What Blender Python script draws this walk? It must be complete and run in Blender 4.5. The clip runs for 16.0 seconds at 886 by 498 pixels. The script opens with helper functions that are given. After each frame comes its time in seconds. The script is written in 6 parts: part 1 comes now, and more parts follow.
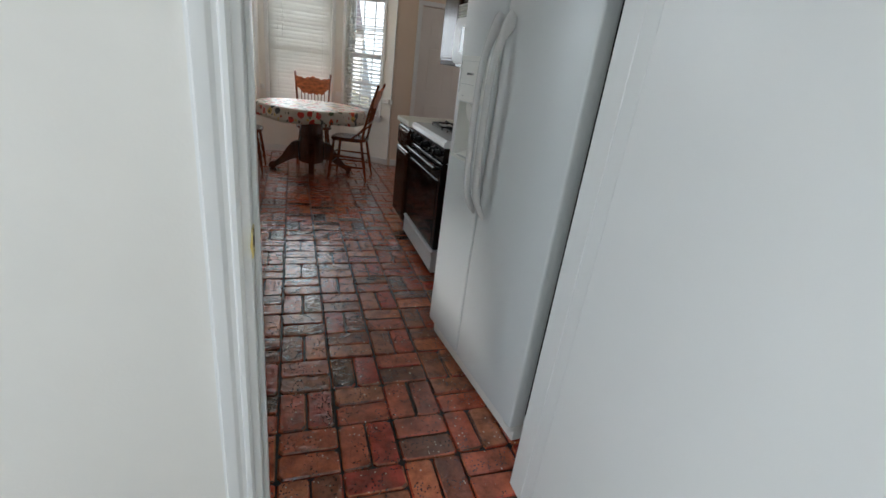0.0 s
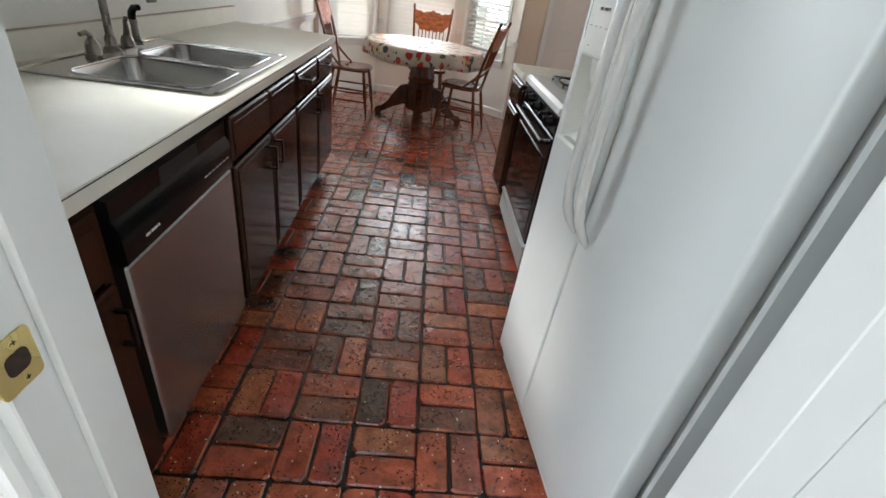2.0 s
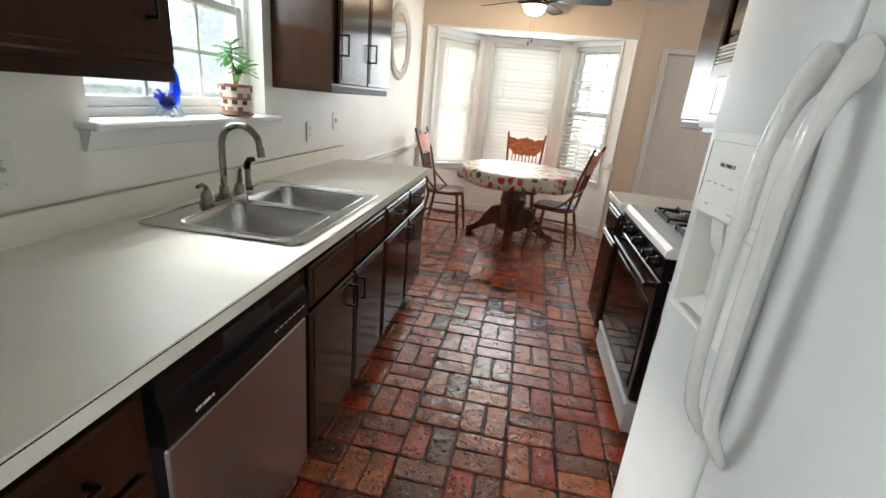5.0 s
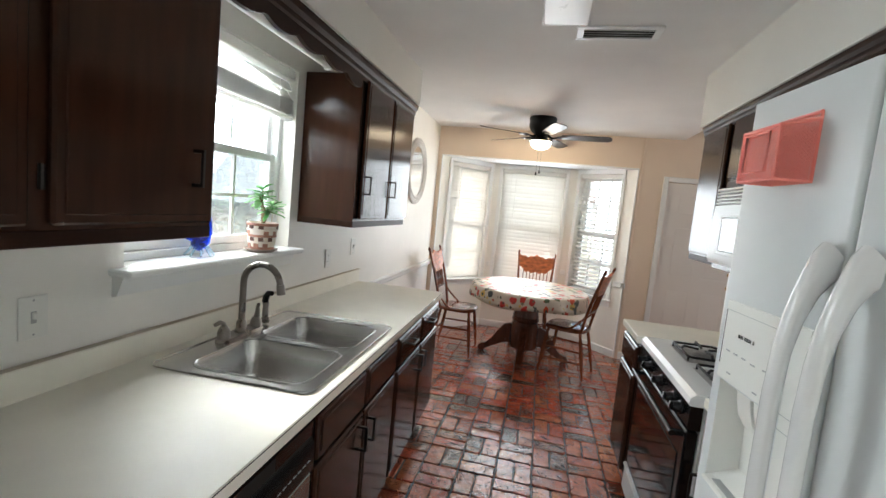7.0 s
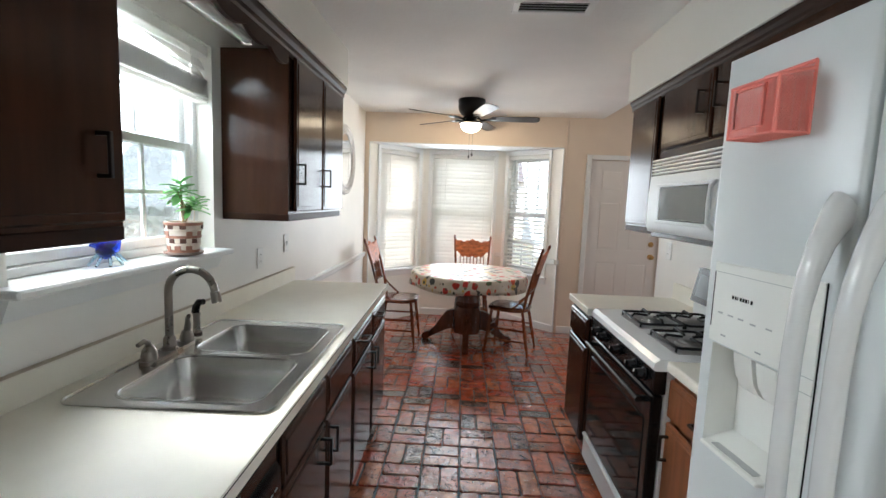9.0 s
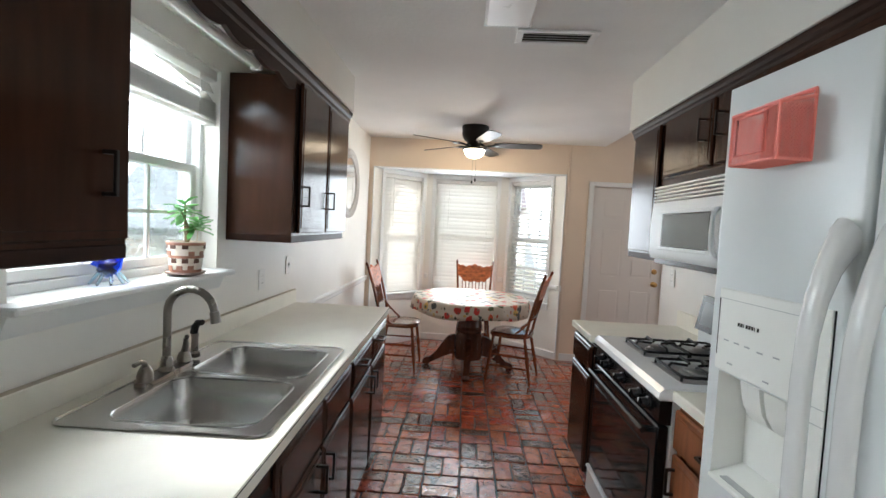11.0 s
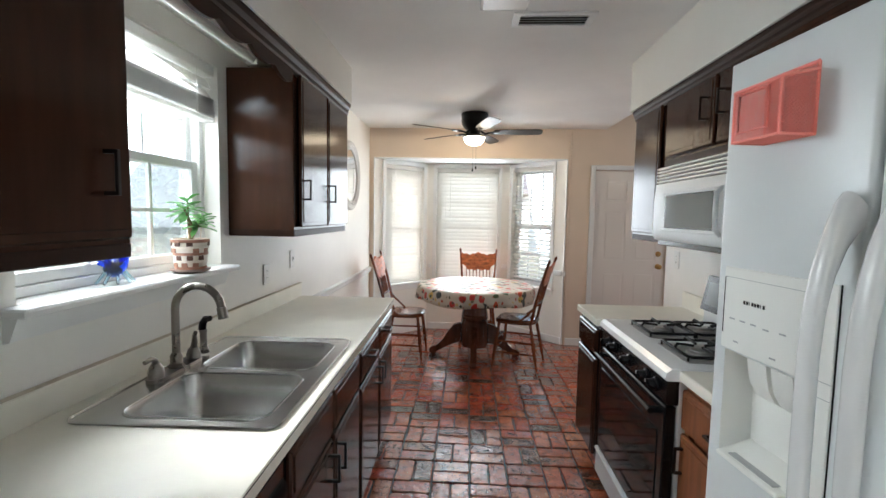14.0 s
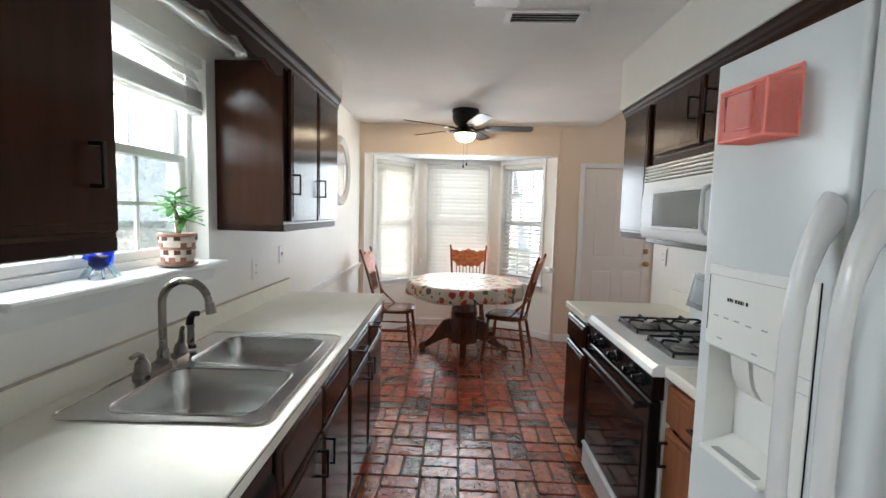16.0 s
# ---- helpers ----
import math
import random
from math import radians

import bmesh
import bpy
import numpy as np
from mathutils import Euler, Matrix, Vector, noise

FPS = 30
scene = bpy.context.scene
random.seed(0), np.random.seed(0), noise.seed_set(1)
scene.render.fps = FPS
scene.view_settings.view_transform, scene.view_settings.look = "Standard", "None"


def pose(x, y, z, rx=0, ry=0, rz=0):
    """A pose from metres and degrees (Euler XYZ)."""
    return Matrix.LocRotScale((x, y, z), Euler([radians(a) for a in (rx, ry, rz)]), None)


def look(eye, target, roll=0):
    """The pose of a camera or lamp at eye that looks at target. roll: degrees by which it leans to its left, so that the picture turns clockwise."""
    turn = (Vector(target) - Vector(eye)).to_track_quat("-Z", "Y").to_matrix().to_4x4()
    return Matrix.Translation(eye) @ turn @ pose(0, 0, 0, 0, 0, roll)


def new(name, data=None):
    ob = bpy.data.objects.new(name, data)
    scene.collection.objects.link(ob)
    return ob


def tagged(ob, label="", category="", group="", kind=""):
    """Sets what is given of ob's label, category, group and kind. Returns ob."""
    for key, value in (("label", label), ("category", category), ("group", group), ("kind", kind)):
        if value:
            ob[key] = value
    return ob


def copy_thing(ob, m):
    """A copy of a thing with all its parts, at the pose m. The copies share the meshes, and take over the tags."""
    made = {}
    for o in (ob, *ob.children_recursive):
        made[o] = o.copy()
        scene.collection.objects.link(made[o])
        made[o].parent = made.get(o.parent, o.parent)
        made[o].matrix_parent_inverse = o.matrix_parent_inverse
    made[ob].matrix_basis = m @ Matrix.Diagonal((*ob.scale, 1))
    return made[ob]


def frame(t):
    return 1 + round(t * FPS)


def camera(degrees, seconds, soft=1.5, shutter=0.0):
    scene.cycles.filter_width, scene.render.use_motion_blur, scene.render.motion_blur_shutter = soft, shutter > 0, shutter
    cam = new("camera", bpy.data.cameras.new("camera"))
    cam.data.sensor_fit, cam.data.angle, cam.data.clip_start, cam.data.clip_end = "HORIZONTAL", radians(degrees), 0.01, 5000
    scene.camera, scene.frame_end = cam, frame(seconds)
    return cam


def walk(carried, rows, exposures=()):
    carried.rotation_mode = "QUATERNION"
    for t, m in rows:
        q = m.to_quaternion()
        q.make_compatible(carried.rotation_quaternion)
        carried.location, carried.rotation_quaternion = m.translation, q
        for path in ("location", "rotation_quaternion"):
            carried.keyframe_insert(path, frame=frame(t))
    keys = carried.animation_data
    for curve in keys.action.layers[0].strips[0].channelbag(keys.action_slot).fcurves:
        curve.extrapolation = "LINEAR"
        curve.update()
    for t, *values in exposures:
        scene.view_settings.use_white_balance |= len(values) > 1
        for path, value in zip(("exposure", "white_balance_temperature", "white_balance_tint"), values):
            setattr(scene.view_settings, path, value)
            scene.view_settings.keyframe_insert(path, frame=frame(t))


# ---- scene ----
cam = camera(89.8, 16.0)
PATH = [
    (0, (1.029, 4.08, 1.308), (1.665, 5.824, 0.564), 7.3),
    (0.5, (1.166, 4.169, 1.299), (1.557, 5.992, 0.575), 9.3),
    (1, (1.296, 4.286, 1.305), (1.402, 6.059, 0.385), 9.3),
    (1.5, (1.308, 4.437, 1.297), (1.424, 6.202, 0.363), 7.7),
    (2, (1.293, 4.652, 1.301), (1.45, 6.369, 0.287), 9.1),
    (2.5, (1.339, 4.794, 1.308), (1.188, 6.581, 0.424), 6.2),
    (3, (1.347, 4.878, 1.341), (1.063, 6.664, 0.488), 7.4),
    (3.2, (1.323, 4.89, 1.362), (1.069, 6.707, 0.566), 6.0),
    (5.3, (1.287, 4.869, 1.395), (0.959, 6.752, 0.807), 5.1),
    (5.5, (1.278, 4.872, 1.404), (0.896, 6.759, 0.863), 5.0),
    (6, (1.276, 4.881, 1.43), (0.783, 6.769, 0.995), 5.5),
    (6.5, (1.291, 4.889, 1.499), (0.787, 6.813, 1.294), 3.9),
    (7, (1.271, 4.881, 1.517), (0.859, 6.829, 1.325), 5.6),
    (7.5, (1.222, 4.901, 1.509), (0.907, 6.866, 1.311), 5.3),
    (8, (1.166, 4.937, 1.498), (1.07, 6.925, 1.299), 3.9),
    (8.5, (1.148, 4.963, 1.494), (1.104, 6.949, 1.262), 3.5),
    (9, (1.134, 4.98, 1.481), (1.056, 6.967, 1.267), 2.2),
    (9.2, (1.125, 4.987, 1.476), (1.017, 6.978, 1.329), 1.6),
    (11.3, (1.137, 4.985, 1.475), (1.044, 6.98, 1.372), 3.0),
    (11.5, (1.135, 4.985, 1.479), (1.04, 6.979, 1.366), 2.5),
    (12, (1.137, 4.985, 1.478), (1.033, 6.978, 1.347), 2.3),
    (12.5, (1.137, 4.984, 1.476), (1.045, 6.977, 1.336), 2.2),
    (13, (1.136, 4.984, 1.475), (1.044, 6.976, 1.322), 1.8),
    (13.5, (1.137, 4.984, 1.474), (1.038, 6.975, 1.316), 1.4),
    (14, (1.136, 4.984, 1.472), (1.029, 6.976, 1.321), 1.0),
    (14.5, (1.133, 4.983, 1.472), (1.039, 6.974, 1.308), 1.0),
    (15, (1.137, 4.982, 1.47), (1.056, 6.974, 1.303), 0.9),
    (15.5, (1.137, 4.982, 1.471), (1.06, 6.974, 1.305), 1.0),
    (16, (1.136, 4.98, 1.472), (1.074, 6.972, 1.305), 1.5),
]
EXPOSURES = [(0, 0.70, 6200, 10), (0.8, 0.82, 6200, 10), (1.5, 1.22, 6250, 10), (2.2, 1.74, 6350, 10), (3.0, 2.04, 6600, 10), (5.5, 1.78, 6450, 10), (7.0, 1.76, 6350, 10), (9.0, 1.69, 6200, 10), (16, 1.69, 6200, 10)]
walk(cam, [(t, look(eye, target, roll)) for t, eye, target, roll in PATH], EXPOSURES)

# ---- world and light ----
world = bpy.data.worlds.new("sky")
scene.world = world
world.use_nodes = True
wn = world.node_tree
sky = wn.nodes.new("ShaderNodeTexSky")
sky.sky_type, sky.sun_disc = "NISHITA", False
sky.sun_elevation, sky.sun_rotation = radians(33.5), radians(287.5)
sky.air_density, sky.dust_density = 1.0, 3.0
wn.links.new(sky.outputs[0], wn.nodes["Background"].inputs[0])
wn.nodes["Background"].inputs[1].default_value = 0.15


def lamp(name, kind, m, energy, size=1.0, size_y=0.0, colour=(1, 1, 1)):
    data = bpy.data.lights.new(name, kind)
    data.energy, data.color = energy, colour
    if kind == "AREA":
        data.shape, data.size, data.size_y = "RECTANGLE", size, size_y or size
    elif kind == "SUN":
        data.angle = radians(size)
    else:
        data.shadow_soft_size = size
    ob = new(name, data)
    ob.matrix_world = m
    return ob


lamp("sun", "SUN", look((-4.5, 7.45, 4.7), (1.7, 5.5, 0.4)), 1.2, 9, colour=(1, 0.97, 0.92))
DAY = (0.89, 0.955, 1.0)
lamp("kitchen_window_daylight", "AREA", look((-0.42, 6.5, 1.75), (0.60, 6.20, 0.55)), 10.5, 0.9, 0.95, (0.88, 0.96, 1.0))
lamp("bay_centre_daylight", "AREA", look((1.145, 10.98, 1.45), (1.145, 9.0, 1.1)), 7.0, 0.95, 1.4, DAY)
lamp("bay_blind_glow", "AREA", look((1.130, 10.60, 1.37), (1.130, 8.6, 1.37)), 7.2, 0.74, 1.3, DAY)
lamp("bay_left_daylight", "AREA", look((0.10, 10.62, 1.45), (1.1, 9.6, 1.1)), 0.5, 0.6, 1.4, DAY)
lamp("bay_right_daylight", "AREA", look((2.20, 10.62, 1.45), (1.2, 9.6, 1.0)), 3, 0.6, 1.4, DAY)
# two added fill lamps in the unseen hall; they brighten its wall and door leaf
lamp("hall_window_daylight", "AREA", look((0.6, 2.3, 1.7), (1.1, 5.6, 0.6)), 2.9, 1.2, 1.3, DAY)
lamp("hall_side_daylight", "AREA", look((-1.28, 3.45, 1.6), (1.7, 4.3, 1.0)), 17.5, 1.1, 1.3, (0.87, 0.95, 1.0))
# added fill lamp in the next room, no window there; brightens the back door
lamp("side_room_daylight", "AREA", look((5.2, 8.6, 1.5), (3.0, 9.2, 1.2)), 5, 1.0, 1.3, DAY)
lamp("fan_bulb", "POINT", pose(1.185, 9.36, 2.205), 4.5, 0.05, colour=(1, 0.8, 0.55))

# ---- materials ----
def mat(name, colour, rough=0.5, metal=0.0, vary=0.06, scale=3.0, bump=0.0, bump_scale=60.0, spec=0.5, coat=0.0, stretch=(1, 1, 1), rv=0.07, detail=4.0):
    m = bpy.data.materials.new(name)
    m.use_nodes = True
    t = m.node_tree
    p = t.nodes["Principled BSDF"]
    p.inputs["Metallic"].default_value = metal
    p.inputs["Specular IOR Level"].default_value = spec
    p.inputs["Coat Weight"].default_value = coat
    p.inputs["Coat Roughness"].default_value = 0.08
    co = t.nodes.new("ShaderNodeTexCoord")
    mp = t.nodes.new("ShaderNodeMapping")
    mp.inputs["Scale"].default_value = stretch
    t.links.new(co.outputs["Object"], mp.inputs["Vector"])
    n = t.nodes.new("ShaderNodeTexNoise")
    n.inputs["Scale"].default_value, n.inputs["Detail"].default_value = scale, detail
    t.links.new(mp.outputs[0], n.inputs["Vector"])
    ramp = t.nodes.new("ShaderNodeValToRGB")
    lo = [max(0, c * (1 - vary)) for c in colour]
    hi = [min(1, c * (1 + vary)) for c in colour]
    ramp.color_ramp.elements[0].color, ramp.color_ramp.elements[1].color = (*lo, 1), (*hi, 1)
    ramp.color_ramp.elements[0].position, ramp.color_ramp.elements[1].position = 0.3, 0.7
    t.links.new(n.outputs["Fac"], ramp.inputs["Fac"])
    t.links.new(ramp.outputs["Color"], p.inputs["Base Color"])
    r = t.nodes.new("ShaderNodeMapRange")
    r.inputs["To Min"].default_value, r.inputs["To Max"].default_value = max(0.02, rough - rv), min(1, rough + rv)
    n2 = t.nodes.new("ShaderNodeTexNoise")
    n2.inputs["Scale"].default_value, n2.inputs["Detail"].default_value = scale * 4.3, 3
    t.links.new(mp.outputs[0], n2.inputs["Vector"])
    t.links.new(n2.outputs["Fac"], r.inputs["Value"])
    t.links.new(r.outputs[0], p.inputs["Roughness"])
    if bump:
        n3 = t.nodes.new("ShaderNodeTexNoise")
        n3.inputs["Scale"].default_value, n3.inputs["Detail"].default_value = bump_scale, 4
        t.links.new(mp.outputs[0], n3.inputs["Vector"])
        b = t.nodes.new("ShaderNodeBump")
        b.inputs["Strength"].default_value, b.inputs["Distance"].default_value = bump, 0.004
        t.links.new(n3.outputs["Fac"], b.inputs["Height"])
        t.links.new(b.outputs[0], p.inputs["Normal"])
    return m


def emitter(name, colour, strength):
    m = bpy.data.materials.new(name)
    m.use_nodes = True
    p = m.node_tree.nodes["Principled BSDF"]
    p.inputs["Base Color"].default_value = (*colour, 1)
    p.inputs["Emission Color"].default_value = (*colour, 1)
    p.inputs["Emission Strength"].default_value = strength
    return m


def glass(name, tint=(0.95, 0.98, 0.97), rough=0.0):
    m = bpy.data.materials.new(name)
    m.use_nodes = True
    p = m.node_tree.nodes["Principled BSDF"]
    p.inputs["Base Color"].default_value = (*tint, 1)
    p.inputs["Transmission Weight"].default_value = 1
    p.inputs["Roughness"].default_value = rough
    p.inputs["IOR"].default_value = 1.45
    return m


WALL = mat("wall_paint_warm_white", (0.84, 0.825, 0.775), 0.45, vary=0.03, bump=0.08, bump_scale=140)
BEIGE = mat("wall_paint_beige", (0.77, 0.645, 0.525), 0.6, vary=0.03, bump=0.08, bump_scale=140)
CEIL = mat("ceiling_paint", (0.82, 0.81, 0.79), 0.85, vary=0.03, bump=0.5, bump_scale=45)
SOFFIT = mat("soffit_paint", (0.76, 0.75, 0.70), 0.6, vary=0.02, bump=0.08, bump_scale=120)
TRIM = mat("trim_gloss_white", (0.82, 0.83, 0.82), 0.3, vary=0.006, rv=0.015)
DOORW = mat("door_paint", (0.80, 0.76, 0.72), 0.4, vary=0.02)
ESPR = mat("cabinet_dark_stain", (0.040, 0.0160, 0.0092), 0.11, spec=0.2, vary=0.16, scale=4, stretch=(6, 6, 0.7), bump=0.08, bump_scale=120, rv=0.03)
ESPRH = mat("cabinet_dark_stain_rails", (0.026, 0.0100, 0.0056), 0.42, spec=0.1, vary=0.16, rv=0.03, scale=5, stretch=(6, 0.7, 6), bump=0.1, bump_scale=50)
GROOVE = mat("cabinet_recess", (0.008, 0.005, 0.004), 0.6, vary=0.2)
# lit copy of the dark stain: the light on it is put into the colour
LITCAB = mat("cabinet_stain_lit", (0.24, 0.085, 0.034), 0.34, vary=0.25, scale=5, stretch=(6, 6, 0.7), bump=0.1, bump_scale=50)
LAM = mat("laminate_cream", (0.87, 0.845, 0.745), 0.42, vary=0.025, scale=9)
STEEL = mat("brushed_steel", (0.56, 0.555, 0.54), 0.25, 1.0, vary=0.03, scale=3, rv=0.03)
NICKEL = mat("brushed_nickel", (0.25, 0.228, 0.205), 0.28, 1.0, vary=0.1)
BLACK = mat("black_plastic", (0.006, 0.006, 0.0065), 0.24, vary=0.1, spec=0.32)
IRON = mat("cast_iron", (0.006, 0.006, 0.006), 0.5, vary=0.2, bump=0.2, bump_scale=120, spec=0.2)
BLKGLASS = mat("oven_glass", (0.003, 0.003, 0.003), 0.06, vary=0.1, spec=0.22)
ENAMEL = mat("cooktop_enamel", (0.84, 0.86, 0.87), 0.22, vary=0.01, rv=0.02)
WELL = mat("burner_well_enamel", (0.30, 0.30, 0.30), 0.35, vary=0.3, scale=20)
WHITEAPP = mat("appliance_white", (0.635, 0.66, 0.657), 0.3, vary=0.005, rv=0.01)
WHITEGLOSS = mat("handle_gloss_white", (0.70, 0.70, 0.69), 0.12, vary=0.005, rv=0.02)
WHITEPL = mat("white_plastic", (0.79, 0.79, 0.75), 0.35, vary=0.02)
GREYPL = mat("grey_plastic", (0.40, 0.41, 0.41), 0.4, vary=0.03)
BRONZE = mat("dark_bronze_pull", (0.02, 0.016, 0.014), 0.35, 0.7, vary=0.2)
BRASS = mat("polished_brass", (0.80, 0.66, 0.27), 0.28, 0.9, vary=0.08)
BRASSD = mat("aged_brass", (0.50, 0.32, 0.13), 0.3, 0.95, vary=0.12)
OAK = mat("oak_chair", (0.17, 0.046, 0.018), 0.22, coat=0.5, vary=0.45, scale=7, stretch=(2, 2, 0.4), bump=0.06, bump_scale=60)
OAKD = mat("oak_dark_turning", (0.10, 0.030, 0.014), 0.25, vary=0.35, scale=7, stretch=(3, 3, 0.5))
FANM = mat("fan_black_bronze", (0.008, 0.007, 0.006), 0.35, vary=0.1, spec=0.3)
BLADE = mat("fan_blade_wood", (0.022, 0.018, 0.016), 0.42, vary=0.2, spec=0.3)
SLAT = mat("blind_slat", (0.86, 0.85, 0.82), 0.42, vary=0.02)
st = SLAT.node_tree
tl, ms = st.nodes.new("ShaderNodeBsdfTranslucent"), st.nodes.new("ShaderNodeMixShader")
tl.inputs["Color"].default_value = (0.9, 0.9, 0.87, 1)
ms.inputs[0].default_value = 0.38
st.links.new(st.nodes["Principled BSDF"].outputs[0], ms.inputs[1])
st.links.new(tl.outputs[0], ms.inputs[2])
st.links.new(ms.outputs[0], st.nodes["Material Output"].inputs["Surface"])
CORD = mat("blind_cord", (0.75, 0.74, 0.7), 0.8)
PANE = glass("window_glass")
MIRROR = mat("mirror_silver", (0.9, 0.9, 0.9), 0.02, 1.0, vary=0.0)
MIRROR.node_tree.nodes["Principled BSDF"].inputs["Roughness"].links and MIRROR.node_tree.links.remove(MIRROR.node_tree.nodes["Principled BSDF"].inputs["Roughness"].links[0])
MIRROR.node_tree.nodes["Principled BSDF"].inputs["Roughness"].default_value = 0.01
MORTAR = mat("floor_mortar", (0.012, 0.009, 0.0075), 0.45, vary=0.4, scale=14, bump=0.5, bump_scale=90)
CARPET = mat("hall_carpet", (0.42, 0.36, 0.29), 0.95, vary=0.1, bump=0.6, bump_scale=200)
PANEL = mat("unlit_diffuser_acrylic", (0.86, 0.85, 0.82), 0.3, vary=0.01)
BULB = emitter("lit_frosted_bowl", (1.0, 0.82, 0.58), 5.0)


def brick_material():
    m = bpy.data.materials.new("sealed_clay_brick")
    m.use_nodes = True
    t = m.node_tree
    p = t.nodes["Principled BSDF"]
    info = t.nodes.new("ShaderNodeObjectInfo")
    geo = t.nodes.new("ShaderNodeNewGeometry")
    add = t.nodes.new("ShaderNodeMath")
    add.operation = "ADD"
    t.links.new(info.outputs["Random"], add.inputs[0])
    t.links.new(geo.outputs["Random Per Island"], add.inputs[1])
    fr = t.nodes.new("ShaderNodeMath")
    fr.operation = "FRACT"
    t.links.new(add.outputs[0], fr.inputs[0])
    ramp = t.nodes.new("ShaderNodeValToRGB")
    cols = [(0.0, (0.105, 0.060, 0.040)), (0.07, (0.18, 0.072, 0.042)), (0.15, (0.34, 0.080, 0.042)), (0.38, (0.56, 0.130, 0.058)), (0.57, (0.42, 0.050, 0.030)), (0.76, (0.60, 0.175, 0.075)), (0.9, (0.46, 0.155, 0.070)), (1.0, (0.22, 0.075, 0.042))]
    els = ramp.color_ramp.elements
    els[0].position, els[0].color = cols[0][0], (*cols[0][1], 1)
    els[1].position, els[1].color = cols[-1][0], (*cols[-1][1], 1)
    for pos, c in cols[1:-1]:
        e = els.new(pos)
        e.color = (*c, 1)
    t.links.new(fr.outputs[0], ramp.inputs["Fac"])
    co = t.nodes.new("ShaderNodeNewGeometry")
    n = t.nodes.new("ShaderNodeTexNoise")
    n.inputs["Scale"].default_value, n.inputs["Detail"].default_value, n.inputs["Roughness"].default_value = 16, 6, 0.65
    t.links.new(co.outputs["Position"], n.inputs["Vector"])
    mix = t.nodes.new("ShaderNodeMix")
    mix.data_type, mix.blend_type = "RGBA", "MULTIPLY"
    mix.inputs[0].default_value = 0.85
    r2 = t.nodes.new("ShaderNodeValToRGB")
    r2.color_ramp.elements[0].color, r2.color_ramp.elements[0].position = (0.42, 0.37, 0.34, 1), 0.34
    r2.color_ramp.elements[1].color, r2.color_ramp.elements[1].position = (1.18, 1.12, 1.05, 1), 0.6
    t.links.new(n.outputs["Fac"], r2.inputs["Fac"])
    t.links.new(ramp.outputs[0], mix.inputs[6])
    t.links.new(r2.outputs[0], mix.inputs[7])
    # grey and tan weathering inside each brick
    nw = t.nodes.new("ShaderNodeTexNoise")
    nw.inputs["Scale"].default_value, nw.inputs["Detail"].default_value = 6.5, 5
    t.links.new(co.outputs["Position"], nw.inputs["Vector"])
    wr = t.nodes.new("ShaderNodeMapRange")
    wr.inputs["From Min"].default_value, wr.inputs["From Max"].default_value, wr.inputs["To Max"].default_value = 0.54, 0.74, 0.7
    t.links.new(nw.outputs["Fac"], wr.inputs["Value"])
    wx = t.nodes.new("ShaderNodeMix")
    wx.data_type = "RGBA"
    t.links.new(wr.outputs[0], wx.inputs[0])
    t.links.new(mix.outputs[2], wx.inputs[6])
    wx.inputs[7].default_value = (0.075, 0.045, 0.030, 1)
    # dark pits and pale chips
    v = t.nodes.new("ShaderNodeTexVoronoi")
    v.inputs["Scale"].default_value = 95
    t.links.new(co.outputs["Position"], v.inputs["Vector"])
    chip = t.nodes.new("ShaderNodeMath")
    chip.operation = "LESS_THAN"
    chip.inputs[1].default_value = 0.26
    t.links.new(v.outputs["Distance"], chip.inputs[0])
    n5 = t.nodes.new("ShaderNodeTexNoise")
    n5.inputs["Scale"].default_value = 9
    t.links.new(co.outputs["Position"], n5.inputs["Vector"])
    gate = t.nodes.new("ShaderNodeMath")
    gate.operation = "GREATER_THAN"
    gate.inputs[1].default_value = 0.5
    t.links.new(n5.outputs["Fac"], gate.inputs[0])
    both = t.nodes.new("ShaderNodeMath")
    both.operation = "MULTIPLY"
    t.links.new(chip.outputs[0], both.inputs[0])
    t.links.new(gate.outputs[0], both.inputs[1])
    pitc = t.nodes.new("ShaderNodeMix")
    pitc.data_type = "RGBA"
    t.links.new(both.outputs[0], pitc.inputs[0])
    t.links.new(wx.outputs[2], pitc.inputs[6])
    pitc.inputs[7].default_value = (0.03, 0.02, 0.016, 1)
    # pale grains of grit and worn sealer
    vg = t.nodes.new("ShaderNodeTexVoronoi")
    vg.inputs["Scale"].default_value = 58
    t.links.new(co.outputs["Position"], vg.inputs["Vector"])
    grain = t.nodes.new("ShaderNodeMath")
    grain.operation = "LESS_THAN"
    grain.inputs[1].default_value = 0.17
    t.links.new(vg.outputs["Distance"], grain.inputs[0])
    sepc = t.nodes.new("ShaderNodeSeparateColor")
    t.links.new(vg.outputs["Color"], sepc.inputs[0])
    few = t.nodes.new("ShaderNodeMath")
    few.operation = "GREATER_THAN"
    few.inputs[1].default_value = 0.78
    t.links.new(sepc.outputs[0], few.inputs[0])
    gg = t.nodes.new("ShaderNodeMath")
    gg.operation = "MULTIPLY"
    t.links.new(grain.outputs[0], gg.inputs[0])
    t.links.new(few.outputs[0], gg.inputs[1])
    gx = t.nodes.new("ShaderNodeMix")
    gx.data_type = "RGBA"
    t.links.new(gg.outputs[0], gx.inputs[0])
    t.links.new(pitc.outputs[2], gx.inputs[6])
    gx.inputs[7].default_value = (0.72, 0.58, 0.42, 1)
    t.links.new(gx.outputs[2], p.inputs["Base Color"])
    p.inputs["Specular IOR Level"].default_value = 0.62
    rr = t.nodes.new("ShaderNodeMapRange")
